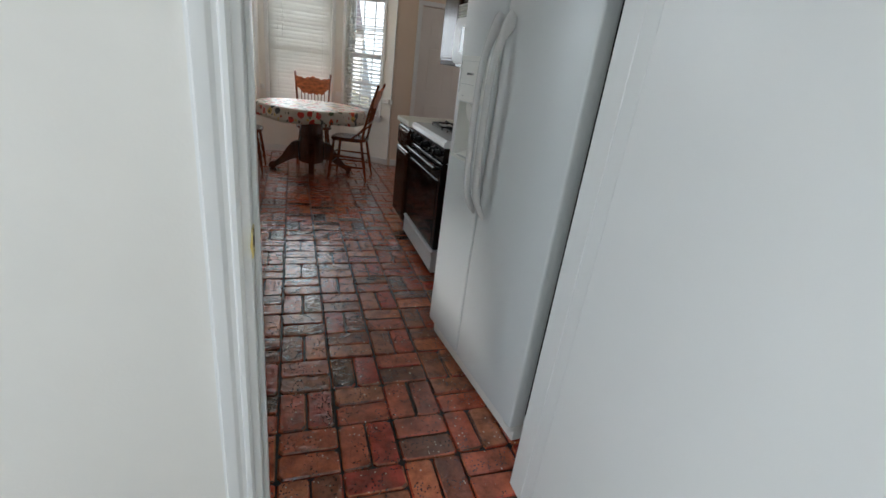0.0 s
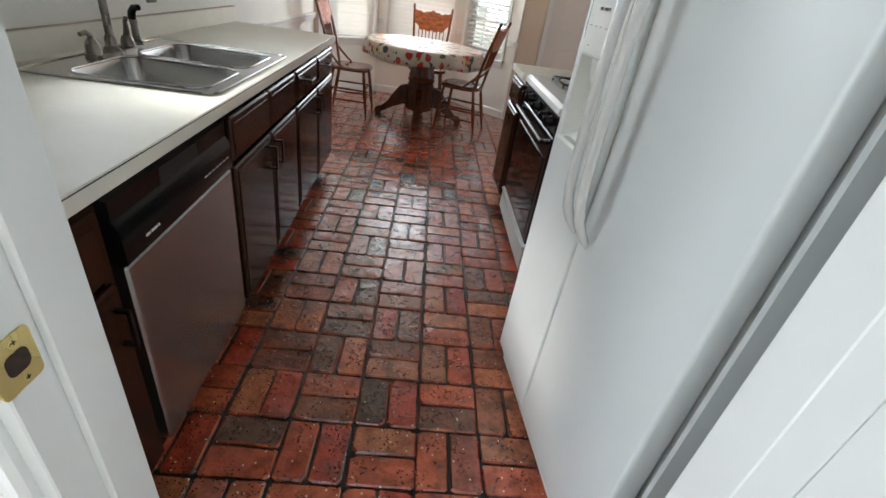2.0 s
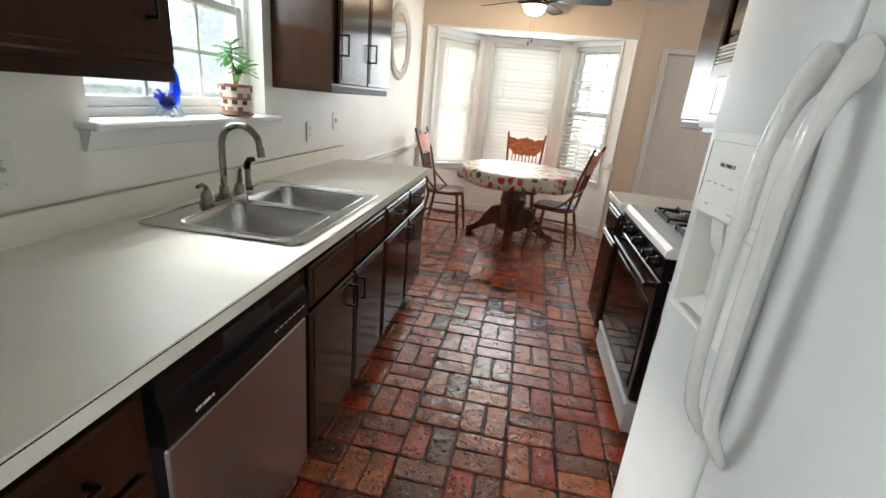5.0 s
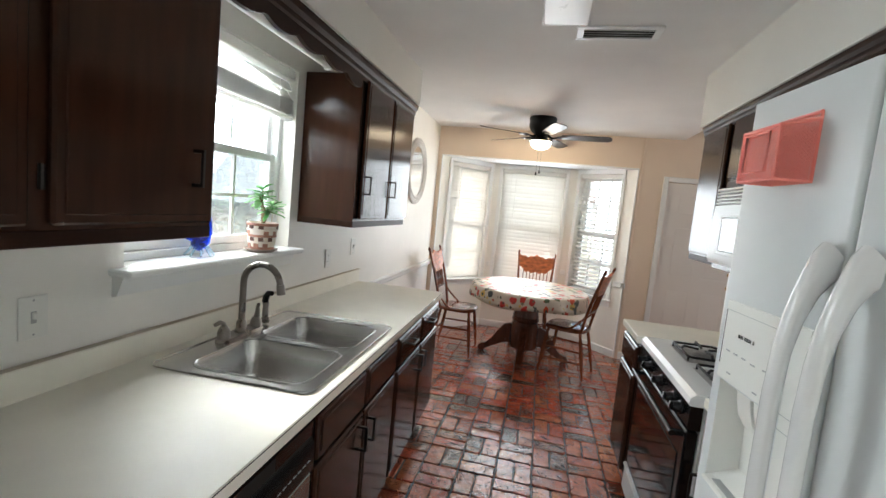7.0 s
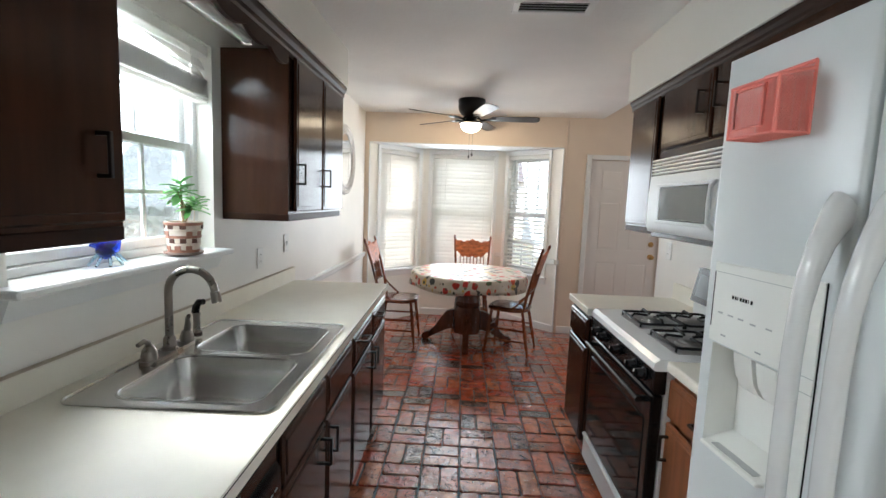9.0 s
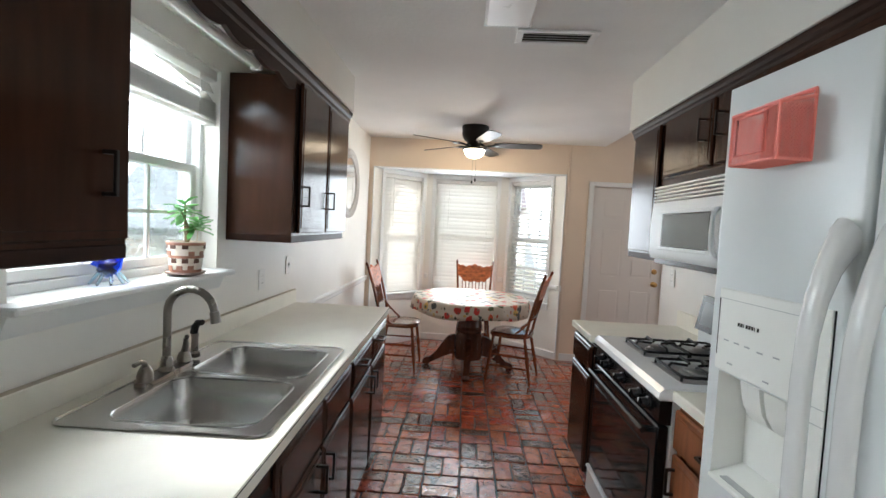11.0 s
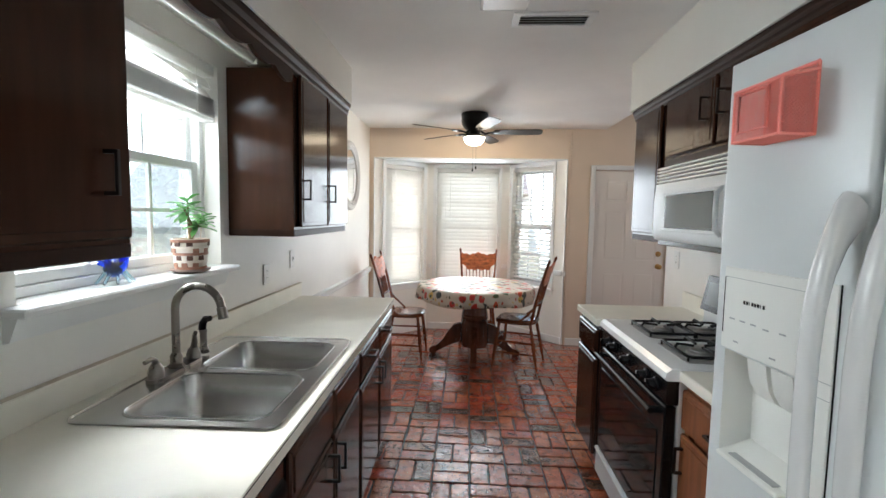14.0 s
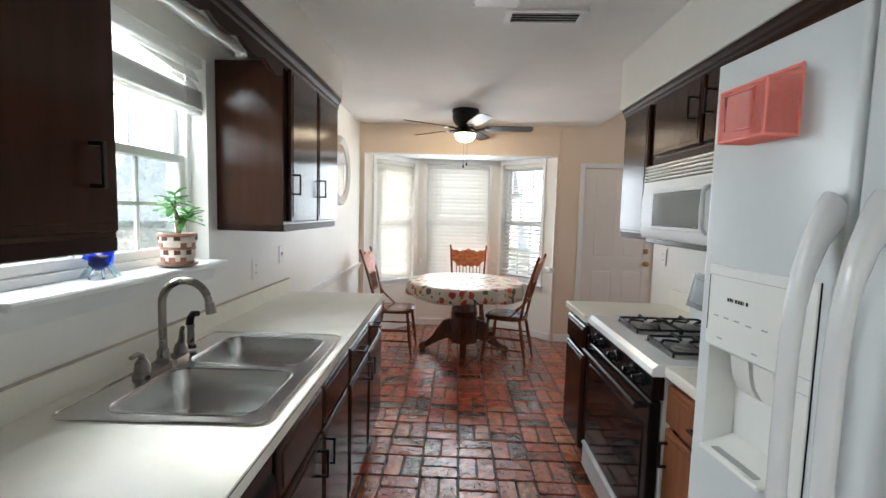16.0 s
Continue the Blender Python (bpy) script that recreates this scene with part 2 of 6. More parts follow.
    rr.inputs["From Min"].default_value, rr.inputs["From Max"].default_value = 0.3, 0.7
    rr.inputs["To Min"].default_value, rr.inputs["To Max"].default_value = 0.05, 0.19
    t.links.new(n.outputs["Fac"], rr.inputs["Value"])
    t.links.new(rr.outputs[0], p.inputs["Roughness"])
    n4 = t.nodes.new("ShaderNodeTexNoise")
    n4.inputs["Scale"].default_value, n4.inputs["Detail"].default_value, n4.inputs["Distortion"].default_value = 26, 5, 1.2
    t.links.new(co.outputs["Position"], n4.inputs["Vector"])
    b = t.nodes.new("ShaderNodeBump")
    b.inputs["Strength"].default_value, b.inputs["Distance"].default_value = 0.65, 0.008
    t.links.new(n4.outputs["Fac"], b.inputs["Height"])
    b2 = t.nodes.new("ShaderNodeBump")
    b2.inputs["Strength"].default_value, b2.inputs["Distance"].default_value = 0.6, 0.003
    b2.invert = True
    t.links.new(both.outputs[0], b2.inputs["Height"])
    t.links.new(b.outputs[0], b2.inputs["Normal"])
    t.links.new(b2.outputs[0], p.inputs["Normal"])
    p.inputs["Coat Weight"].default_value, p.inputs["Coat Roughness"].default_value = 1.0, 0.09
    t.links.new(b.outputs[0], p.inputs["Coat Normal"])
    return m


BRICK = brick_material()

# ---- mesh helpers ----
class Shape:
    """Collects simple solids into one mesh."""

    def __init__(self):
        self.v, self.f = [], []

    def add(self, verts, faces):
        k = len(self.v)
        self.v += [tuple(p) for p in verts]
        self.f += [tuple(i + k for i in f) for f in faces]
        return self

    def box(self, x0, x1, y0, y1, z0, z1, c=0.0):
        lo, hi = (min(x0, x1), min(y0, y1), min(z0, z1)), (max(x0, x1), max(y0, y1), max(z0, z1))
        c = min(c, 0.45 * min(hi[i] - lo[i] for i in range(3)))
        corners = [(i, j, k) for i in (0, 1) for j in (0, 1) for k in (0, 1)]
        if c <= 0:
            verts = [[(lo, hi)[s[a]][a] for a in range(3)] for s in corners]
            return self.add(verts, [(0, 1, 3, 2), (4, 6, 7, 5), (0, 4, 5, 1), (2, 3, 7, 6), (0, 2, 6, 4), (1, 5, 7, 3)])
        idx, verts = {}, []
        for s in corners:
            for a in range(3):
                p = []
                for b in range(3):
                    e = (lo, hi)[s[b]][b]
                    p.append(e if b == a else e + (c if s[b] == 0 else -c))
                idx[s, a] = len(verts)
                verts.append(p)
        faces = []
        for a in range(3):
            b, d = [i for i in range(3) if i != a]
            for side in (0, 1):
                def key(u, w):
                    s = [0, 0, 0]
                    s[a], s[b], s[d] = side, u, w
                    return tuple(s)
                faces.append([idx[key(u, w), a] for u, w in ((0, 0), (1, 0), (1, 1), (0, 1))])
        for a in range(3):
            b, d = [i for i in range(3) if i != a]
            for u in (0, 1):
                for w in (0, 1):
                    s0, s1 = [0, 0, 0], [0, 0, 0]
                    s0[a], s1[a] = 0, 1
                    s0[b] = s1[b] = u
                    s0[d] = s1[d] = w
                    s0, s1 = tuple(s0), tuple(s1)
                    faces.append([idx[s0, b], idx[s1, b], idx[s1, d], idx[s0, d]])
        for s in corners:
            faces.append([idx[s, 0], idx[s, 1], idx[s, 2]])
        return self.add(verts, faces)

    def tube(self, pts, r, n=12, closed=False):
        """A round bar along points; r is one radius or one for each point."""
        pts = [Vector(p) for p in pts]
        rs = r if isinstance(r, (list, tuple)) else [r] * len(pts)
        k, ring = len(pts), []
        up = None
        for i, p in enumerate(pts):
            a, b = (pts[i - 1], pts[(i + 1) % k]) if closed else (pts[max(i - 1, 0)], pts[min(i + 1, k - 1)])
            d = (b - a).normalized()
            if up is None:
                up = Vector((0, 0, 1)) if abs(d.z) < 0.9 else Vector((1, 0, 0))
            side = d.cross(up).normalized()
            up = side.cross(d).normalized()
            ring.append([p + rs[i] * (math.cos(2 * math.pi * j / n) * side + math.sin(2 * math.pi * j / n) * up) for j in range(n)])
        verts = [v for rg in ring for v in rg]
        faces = []
        for i in range(k if closed else k - 1):
            q = (i + 1) % k
            for j in range(n):
                faces.append((i * n + j, i * n + (j + 1) % n, q * n + (j + 1) % n, q * n + j))
        if not closed:
            faces += [tuple(range(n - 1, -1, -1)), tuple((k - 1) * n + j for j in range(n))]
        return self.add(verts, faces)

    def lathe(self, profile, n=32, at=(0, 0, 0), axis="z"):
        """Turns (radius, height) pairs round an axis."""
        verts, faces = [], []
        for r, h in profile:
            for j in range(n):
                a = 2 * math.pi * j / n
                p = (r * math.cos(a), r * math.sin(a), h)
                if axis == "x":
                    p = (p[2], p[0], p[1])
                elif axis == "y":
                    p = (p[0], p[2], p[1])
                verts.append((p[0] + at[0], p[1] + at[1], p[2] + at[2]))
        for i in range(len(profile) - 1):
            for j in range(n):
                faces.append((i * n + j, i * n + (j + 1) % n, (i + 1) * n + (j + 1) % n, (i + 1) * n + j))
        if profile[0][0] > 1e-6:
            faces.append(tuple(range(n - 1, -1, -1)))
        if profile[-1][0] > 1e-6:
            faces.append(tuple((len(profile) - 1) * n + j for j in range(n)))
        return self.add(verts, faces)

    def prism(self, outline, a0, a1, axis="z"):
        """An outline of 2D points drawn out along an axis: x takes (y, z), y takes (x, z), z takes (x, y)."""
        k = len(outline)
        def put(u, w, h):
            return {"x": (h, u, w), "y": (u, h, w), "z": (u, w, h)}[axis]
        verts = [put(u, w, a0) for u, w in outline] + [put(u, w, a1) for u, w in outline]
        faces = [(i, (i + 1) % k, k + (i + 1) % k, k + i) for i in range(k)]
        faces += [tuple(range(k - 1, -1, -1)), tuple(range(k, 2 * k))]
        return self.add(verts, faces)

    def moved(self, m):
        self.v = [tuple(m @ Vector(p)) for p in self.v]
        return self

    def mesh(self, name, material, sharp=32):
        me = bpy.data.meshes.new(name)
        me.from_pydata(self.v, [], self.f)
        bm = bmesh.new()
        bm.from_mesh(me)
        bmesh.ops.remove_doubles(bm, verts=bm.verts, dist=1e-6)
        bmesh.ops.recalc_face_normals(bm, faces=bm.faces)
        for f in bm.faces:
            f.smooth = True
        bm.to_mesh(me)
        bm.free()
        me.set_sharp_from_angle(angle=radians(sharp))
        me.materials.append(material)
        return me


def part(name, shape, material, parent=None, label="", sharp=32):
    ob = new(name, shape.mesh(name, material, sharp))
    ob.parent = parent
    return tagged(ob, label)


def thing(name, m, label, category, group="", kind=""):
    ob = new(name)
    ob.empty_display_size = 0.1
    ob.matrix_world = m if isinstance(m, Matrix) else pose(*m)
    return tagged(ob, label, category, group, kind)


def B(*a, **k):
    return Shape().box(*a, **k)


def setting(name, shape, material, label, category, sharp=32):
    return tagged(part(name, shape, material, None, "", sharp), label, category, "", "structure")


# ---- the large structure ----
H = 2.455
LX, RX, BY, FY0, FY1 = 0.0, 2.54, 10.10, 4.93, 5.053
WY0, WY1, WZ0, WZ1 = 6.035, 6.975, 1.215, 2.115


# left wall with its window opening
s = Shape()
s.box(-0.16, LX, FY1, WY0, 0, H)
s.box(-0.16, LX, WY1, BY + 0.12, 0, H)
s.box(-0.16, LX, WY0, WY1, 0, WZ0)
s.box(-0.16, LX, WY0, WY1, WZ1, H)
wall_left = setting("wall_left", s, WALL, "warm white painted kitchen wall with a window", "wall")

# wall of the doorway, towards the hall
DX0, DX1, DZ = 0.953, 1.745, 2.05
s = Shape()
s.box(-1.2, DX0 - 0.018, FY0, FY1, 0, H).box(DX1 + 0.018, 4.0, FY0, FY1, 0, H).box(DX0 - 0.018, DX1 + 0.018, FY0, FY1, DZ + 0.018, H)
setting("wall_doorway", s, WALL, "off-white painted wall round the kitchen doorway", "wall")
# right wall behind the appliances
setting("wall_right", B(RX, RX + 0.12, FY1, 8.19, 0, H), WALL, "warm white wall behind the stove counter", "wall")
# back wall round the bay and the back door
BX0, BX1, BZ = 0.05, 2.25, 2.125
BDX0, BDX1, BDZ = 2.56, 3.385, 2.005
s = Shape()
s.box(LX, BX0, BY, BY + 0.12, 0, H).box(BX0, BX1, BY, BY + 0.12, BZ, H).box(BX1, BDX0, BY, BY + 0.12, 0, 3.0)
s.box(BX0, BX1, BY, BY + 0.12, H, 3.0).box(BDX0, BDX1, BY, BY + 0.12, BDZ, 3.0).box(BDX1, 5.6, BY, BY + 0.12, 0, 3.0)
setting("wall_back", s, BEIGE, "beige painted dining wall with a bay opening", "wall")
setting("corner_strip", B(2.262, 2.287, BY - 0.012, BY - 0.001, 0, H, c=0.004), BEIGE, "narrow beige vertical trim strip on the wall", "trim")
# side room beyond the right wall
setting("wall_side_room", B(5.5, 5.6, 4.9, BY, 0, 3.0), BEIGE, "beige far wall of the next room", "wall")
setting("wall_side_front", B(2.66, 5.5, 6.9, 7.0, 0, 3.0), BEIGE, "beige wall of the next room", "wall")
setting("ceiling_side_room", B(2.54, 5.6, 6.9, BY + 0.12, 2.95, 3.05), CEIL, "white ceiling of the next room", "ceiling")
setting("wall_header", B(RX, RX + 0.10, 8.19, BY, H + 0.001, 3.0), BEIGE, "beige header over the opening to the next room", "wall")
# ceiling
setting("ceiling", B(-0.16, RX + 0.12, FY0, BY + 0.12, H, H + 0.1), CEIL, "white knockdown textured kitchen ceiling", "ceiling")
setting("ceiling_hall", B(-1.2, 4.0, 2.2, FY0, H, H + 0.1), CEIL, "white hall ceiling", "ceiling")
# soffits over the cabinets
SZ = 2.215
setting("soffit_left", B(LX + 0.001, 0.335, FY1, 8.03, SZ, H - 0.001, c=0.004), SOFFIT, "smooth off-white soffit above the sink cabinets", "soffit")
setting("soffit_right", B(2.155, RX - 0.001, FY1, 7.93, 2.143, H - 0.001, c=0.004), SOFFIT, "smooth off-white soffit above the stove cabinets", "soffit")
# hall behind
setting("floor_hall", B(-1.2, 4.0, 2.2, FY0, -0.1, -0.002), CARPET, "beige carpeted hall floor", "floor")
setting("wall_hall_right", B(2.6, 2.7, 2.2, FY0, 0, H), WALL, "off-white hall wall", "wall")
# the openings in the left and rear hall walls are invented for the fill lamps
setting("wall_hall_left", Shape().box(-1.3, -1.2, 2.2, 2.9, 0, H).box(-1.3, -1.2, 4.0, FY1, 0, H).box(-1.3, -1.2, 2.9, 4.0, 0, 0.9).box(-1.3, -1.2, 2.9, 4.0, 2.2, H), WALL, "off-white hall wall with an added side opening for fill light", "wall")
s = Shape()
s.box(-1.2, 0.0, 2.1, 2.2, 0, H).box(1.2, 4.0, 2.1, 2.2, 0, H).box(0.0, 1.2, 2.1, 2.2, 0, 0.9).box(0.0, 1.2, 2.1, 2.2, 2.2, H)
setting("wall_hall_rear", s, WALL, "off-white hall wall with an added opening for fill light", "wall")
# bay
BAYD = 10.68
CX0, CX1 = 0.625, 1.665
BWZ0, BWZ1 = 0.635, 2.065


def bay_wall(name, p, q, w0, w1):
    """A wall of the bay from p to q, seen from inside, with a window opening between w0 and w1 along it."""
    d = Vector((q[0] - p[0], q[1] - p[1], 0))
    n = d.length
    m = Matrix.Translation((p[0], p[1], 0)) @ Matrix.Rotation(math.atan2(d.y, d.x), 4, "Z")
    s = Shape()
    s.box(0, w0, 0, 0.12, 0, BZ).box(w1, n, 0, 0.12, 0, BZ).box(w0, w1, 0, 0.12, 0, BWZ0).box(w0, w1, 0, 0.12, BWZ1, BZ)
    setting(name, s.moved(m), WALL, "warm white bay wall around white windows", "wall")
    return m, n


SIDE = math.hypot(CX0 - BX0, BAYD - BY)
bay_l, bn_l = bay_wall("wall_bay_left", (BX0, BY), (CX0, BAYD), 0.165, SIDE - 0.072)
bay_c, bn_c = bay_wall("wall_bay_centre", (CX0, BAYD), (CX1, BAYD), 0.115, (CX1 - CX0) - 0.145)
bay_r, bn_r = bay_wall("wall_bay_right", (CX1, BAYD), (BX1, BY), 0.048, SIDE - 0.185)
setting("ceiling_bay", Shape().prism([(BX0, BY + 0.121), (BX1, BY + 0.121), (BX1 + 0.1, BY + 0.2), (CX1 + 0.05, BAYD + 0.12), (CX0 - 0.05, BAYD + 0.12), (BX0 - 0.1, BY + 0.2)], BZ, BZ + 0.08), TRIM, "white painted ceiling of the bay", "ceiling")

# ---- kitchen, sink side ----
# the sink run stands slightly out of square
RUN = Matrix.Translation((0.655, 7.9, 0)) @ Matrix.Rotation(radians(1.3), 4, "Z") @ Matrix.Translation((-0.655, -7.9, 0))
CF, CB = 0.628, 0.018          # cabinet front frame and back
CTX = 0.660                    # counter's front edge
CTZ = 0.914


def pull(parent, x, y, z, horizontal, out=0.03, length=0.10, flip=1):
    """A squared bar pull on a door that faces +x (flip 1) or -x (flip -1)."""
    s, h, w = Shape(), length / 2, 0.0045
    o = out * flip
    if horizontal:
        s.box(x + o - w, x + o + w, y - h, y + h, z - w, z + w, c=0.0015)
        s.box(x, x + o, y - h, y - h + 2 * w, z - w, z + w).box(x, x + o, y + h - 2 * w, y + h, z - w, z + w)
    else:
        s.box(x + o - w, x + o + w, y - w, y + w, z - h, z + h, c=0.0015)
        s.box(x, x + o, y - w, y + w, z - h, z - h + 2 * w).box(x, x + o, y - w, y + w, z + h - 2 * w, z + h)
    return part("handle", s, BRONZE, parent, "dark bronze bar pull")


def front(parent, name, x, y0, y1, z0, z1, flip=1, material=None, t=0.019):
    """A slab front with a raised field inside a routed edge."""
    s = Shape().box(x, x + flip * t, y0, y1, z0, z1, c=0.006)
    e = 0.022
    s.box(x + flip * (t - 0.002), x + flip * (t + 0.003), y0 + e, y1 - e, z0 + e, z1 - e, c=0.0025)
    return part(name, s, material or ESPR, parent)


def base_unit(y0, y1, label, doors, drawers, material=None, face=CF, back=CB, flip=1, group="base cabinets", top=0.872):
    """A base cabinet; doors and drawers are (start, end, pull side)."""
    material = material or ESPR
    u = thing("base_cabinet", (RUN if flip > 0 else Matrix()) @ Matrix.Translation((0, y0, 0)), label, "cabinet", group)
    w = y1 - y0
    s = Shape()
    s.box(back, face - flip * 0.02, 0, w, 0.11, top)
    s.box(face - flip * 0.02, face, 0.0, 0.03, 0.11, 0.872).box(face - flip * 0.02, face, w - 0.03, w, 0.11, 0.872)
    s.box(face - flip * 0.02, face, 0.03, w - 0.03, 0.11, 0.14).box(face - flip * 0.02, face, 0.03, w - 0.03, 0.835, 0.872)
    part("body", s, material, u)
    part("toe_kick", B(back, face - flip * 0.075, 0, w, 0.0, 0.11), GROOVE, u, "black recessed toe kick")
    for a, b, side in drawers:
        d = front(u, "drawer_front", face + flip * 0.001, a, b, 0.70, 0.848, flip, material)
        if side:
            pull(d, face + flip * 0.02, (a + b) / 2, 0.775, True, flip=flip)
    for a, b, side in doors:
        d = front(u, "door", face + flip * 0.001, a, b, 0.125, 0.682, flip, material)
        if side:
            pull(d, face + flip * 0.02, b - 0.035 if side > 0 else a + 0.035, 0.59, False, flip=flip)
    return u


# near unit, half seen past the jamb: drawers above a door
base_unit(5.06, 5.435, "dark brown drawer cabinet beside the dishwasher", [(0.02, 0.355, 1)], [(0.02, 0.355, 1)])
base_unit(6.065, 6.905, "dark brown sink cabinet with two doors", [(0.012, 0.412, 1), (0.428, 0.828, -1)], [(0.012, 0.412, 0), (0.428, 0.828, 0)], top=0.70)
base_unit(6.91, 7.885, "dark brown base cabinet with two doors and drawers", [(0.012, 0.475, 1), (0.495, 0.963, -1)], [(0.012, 0.475, 1), (0.495, 0.963, 1)])

# countertop with a cut-out for the sink
SX0, SX1, SY0, SY1 = 0.054, 0.616, 6.058, 6.882
s = Shape()
CY0, CY1 = FY1 + 0.002, 7.915
s.box(-0.068, SX0 + 0.02, CY0, CY1, 0.874, CTZ)
s.prism([(SX1 - 0.02, 0.874), (CTX - 0.004, 0.874), (CTX, 0.878), (CTX, 0.910), (CTX - 0.004, CTZ), (SX1 - 0.02, CTZ)], CY0, CY1, "y")
s.box(SX0 + 0.02, SX1 - 0.02, CY0, SY0 + 0.02, 0.874, CTZ).box(SX0 + 0.02, SX1 - 0.02, SY1 - 0.02, CY1, 0.874, CTZ)
top_l = thing("countertop", RUN, "cream laminate countertop with a low backsplash", "countertop")
part("worktop", s, LAM, top_l)
part("edge_seam", B(CTX - 0.002, CTX + 0.0006, CY0, CY1, 0.9095, 0.9112), GROOVE, top_l, "dark seam along the laminate edge")
bsp = part("backsplash", B(0.001, 0.024, CY0, CY1, CTZ - 0.01, CTZ + 0.085, c=0.003).moved(RUN.inverted()), LAM, top_l)
part("caulk_line", B(0.001, 0.0235, CY0, CY1, CTZ + 0.0866, CTZ + 0.0878).moved(RUN.inverted()), mat("caulk_grey", (0.55, 0.48, 0.37), 0.6, vary=0.2), top_l, "grey-brown caulk line")


def rounded(x0, x1, y0, y1, r, n=6):
    out = []
    for cx, cy, a0 in ((x1 - r, y1 - r, 0), (x0 + r, y1 - r, 90), (x0 + r, y0 + r, 180), (x1 - r, y0 + r, 270)):
        for i in range(n + 1):
            a = radians(a0 + 90 * i / n)
            out.append((cx + r * math.cos(a), cy + r * math.sin(a)))
    return out


def loft(rings):
    """A skin over rings of equal count, the last one closed."""
    s, n = Shape(), len(rings[0])
    verts = [p for rg in rings for p in rg]
    faces = []
    for i in range(len(rings) - 1):
        for j in range(n):
            faces.append((i * n + j, i * n + (j + 1) % n, (i + 1) * n + (j + 1) % n, (i + 1) * n + j))
    faces.append(tuple((len(rings) - 1) * n + j for j in range(n)))
    return s.add(verts, faces)


sink = thing("sink", RUN, "double-bowl stainless steel drop-in sink", "sink")
bowls = [(0.155, 0.572, 6.095, 6.440), (0.155, 0.572, 6.480, 6.825)]
z = CTZ + 0.006
# deck: strips round the bowls
s = Shape()
cr = 6.095 - SY0
strips = ((SX0, 0.155, SY0 + cr, SY1 - cr), (0.572, SX1, SY0 + cr, SY1 - cr), (SX0 + cr, SX1 - cr, SY0, SY0 + cr), (0.155, 0.572, 6.44, 6.48), (0.155, 0.572, 6.825, SY1 - cr), (SX0 + cr, SX1 - cr, SY1 - cr, SY1))
for x0, x1, y0, y1 in strips:
    s.box(x0, x1, y0, y1, CTZ + 0.001, z)
for cx, cy, a0 in ((SX1 - cr, SY1 - cr, 0), (SX0 + cr, SY1 - cr, 90), (SX0 + cr, SY0 + cr, 180), (SX1 - cr, SY0 + cr, 270)):
    s.prism([(cx, cy)] + [(cx + cr * math.cos(radians(a0 + d)), cy + cr * math.sin(radians(a0 + d))) for d in range(0, 91, 15)], CTZ + 0.001, z)
for i, (x0, x1, y0, y1) in enumerate(bowls):
    for cx, cy in ((x0, y0), (x1, y0), (x1, y1), (x0, y1)):
        r = 0.06
        sx, sy = (1 if cx == x0 else -1), (1 if cy == y0 else -1)
        arc = [(cx + sx * (r - r * math.cos(radians(a))), cy + sy * (r - r * math.sin(radians(a)))) for a in range(0, 91, 15)]
        s.prism([(cx, cy)] + arc, CTZ + 0.001, z)
part("deck", s, STEEL, sink)
s = Shape()
out = rounded(SX0, SX1, SY0, SY1, cr)
s.tube([(x, y, z - 0.001) for x, y in out], 0.005, 6, closed=True)
part("rim", s, STEEL, sink)
for x0, x1, y0, y1 in bowls:
    rings = []
    for dz, inset, r in ((0.0005, 0.0, 0.06), (-0.006, 0.004, 0.058), (-0.13, 0.014, 0.055), (-0.16, 0.022, 0.05), (-0.172, 0.05, 0.045), (-0.176, 0.11, 0.04)):
        rings.append([(x, y, z + dz) for x, y in rounded(x0 + inset, x1 - inset, y0 + inset, y1 - inset, r)])
    bowl = part("bowl", loft(rings), STEEL, sink, "", 60)
    part("bowl_lip", Shape().tube([(x, y, z + 0.0005) for x, y in rounded(x0 + 0.002, x1 - 0.002, y0 + 0.002, y1 - 0.002, 0.06)], 0.0035, 6, closed=True), STEEL, bowl)
    part("drain", Shape().lathe([(0.0, -0.1745), (0.02, -0.1745), (0.036, -0.1725), (0.043, -0.1735), (0.043, -0.178)], 24, ((x0 + x1) / 2, (y0 + y1) / 2, z)), NICKEL, bowl, "round strainer")

# faucet
fy = 6.455
fau = thing("faucet", RUN @ Matrix.Translation((0.104, fy, z)), "brushed nickel gooseneck faucet with a lever and side spray", "faucet")
part("deck_plate", Shape().prism(rounded(-0.028, 0.028, -0.135, 0.125, 0.027), 0, 0.012), NICKEL, fau)
arc = [(0, 0, 0.012), (0, 0, 0.10), (0, 0, 0.213)]
for i in range(1, 13):
    a = math.pi * i / 12 * 0.95
    arc.append((0.085 - 0.085 * math.cos(a), -0.012 * i / 12, 0.213 + 0.085 * math.sin(a)))
part("spout", Shape().tube(arc, [0.013] * (len(arc) - 1) + [0.0125], 16), NICKEL, fau, "", 60)
part("spout_tip", Shape().tube([arc[-1], (arc[-1][0] + 0.006, arc[-1][1], arc[-1][2] - 0.038)], [0.0155, 0.0165], 16), NICKEL, fau)
part("spout_base", Shape().lathe([(0.026, 0.01), (0.026, 0.018), (0.02, 0.026), (0.02, 0.05), (0.0165, 0.058), (0.013, 0.062)], 20), NICKEL, fau)
s = Shape().lathe([(0.024, 0.01), (0.024, 0.03), (0.021, 0.045), (0.012, 0.06), (0.0, 0.064)], 20, (0, -0.105, 0))
part("handle", s.tube([(0, -0.105, 0.052), (0.004, -0.115, 0.072), (0.005, -0.135, 0.082), (0.004, -0.162, 0.078)], [0.010, 0.0085, 0.008, 0.007], 10), NICKEL, fau)
s = Shape().lathe([(0.024, 0.01), (0.024, 0.028), (0.018, 0.045), (0.014, 0.05)], 20, (0, 0.10, 0))
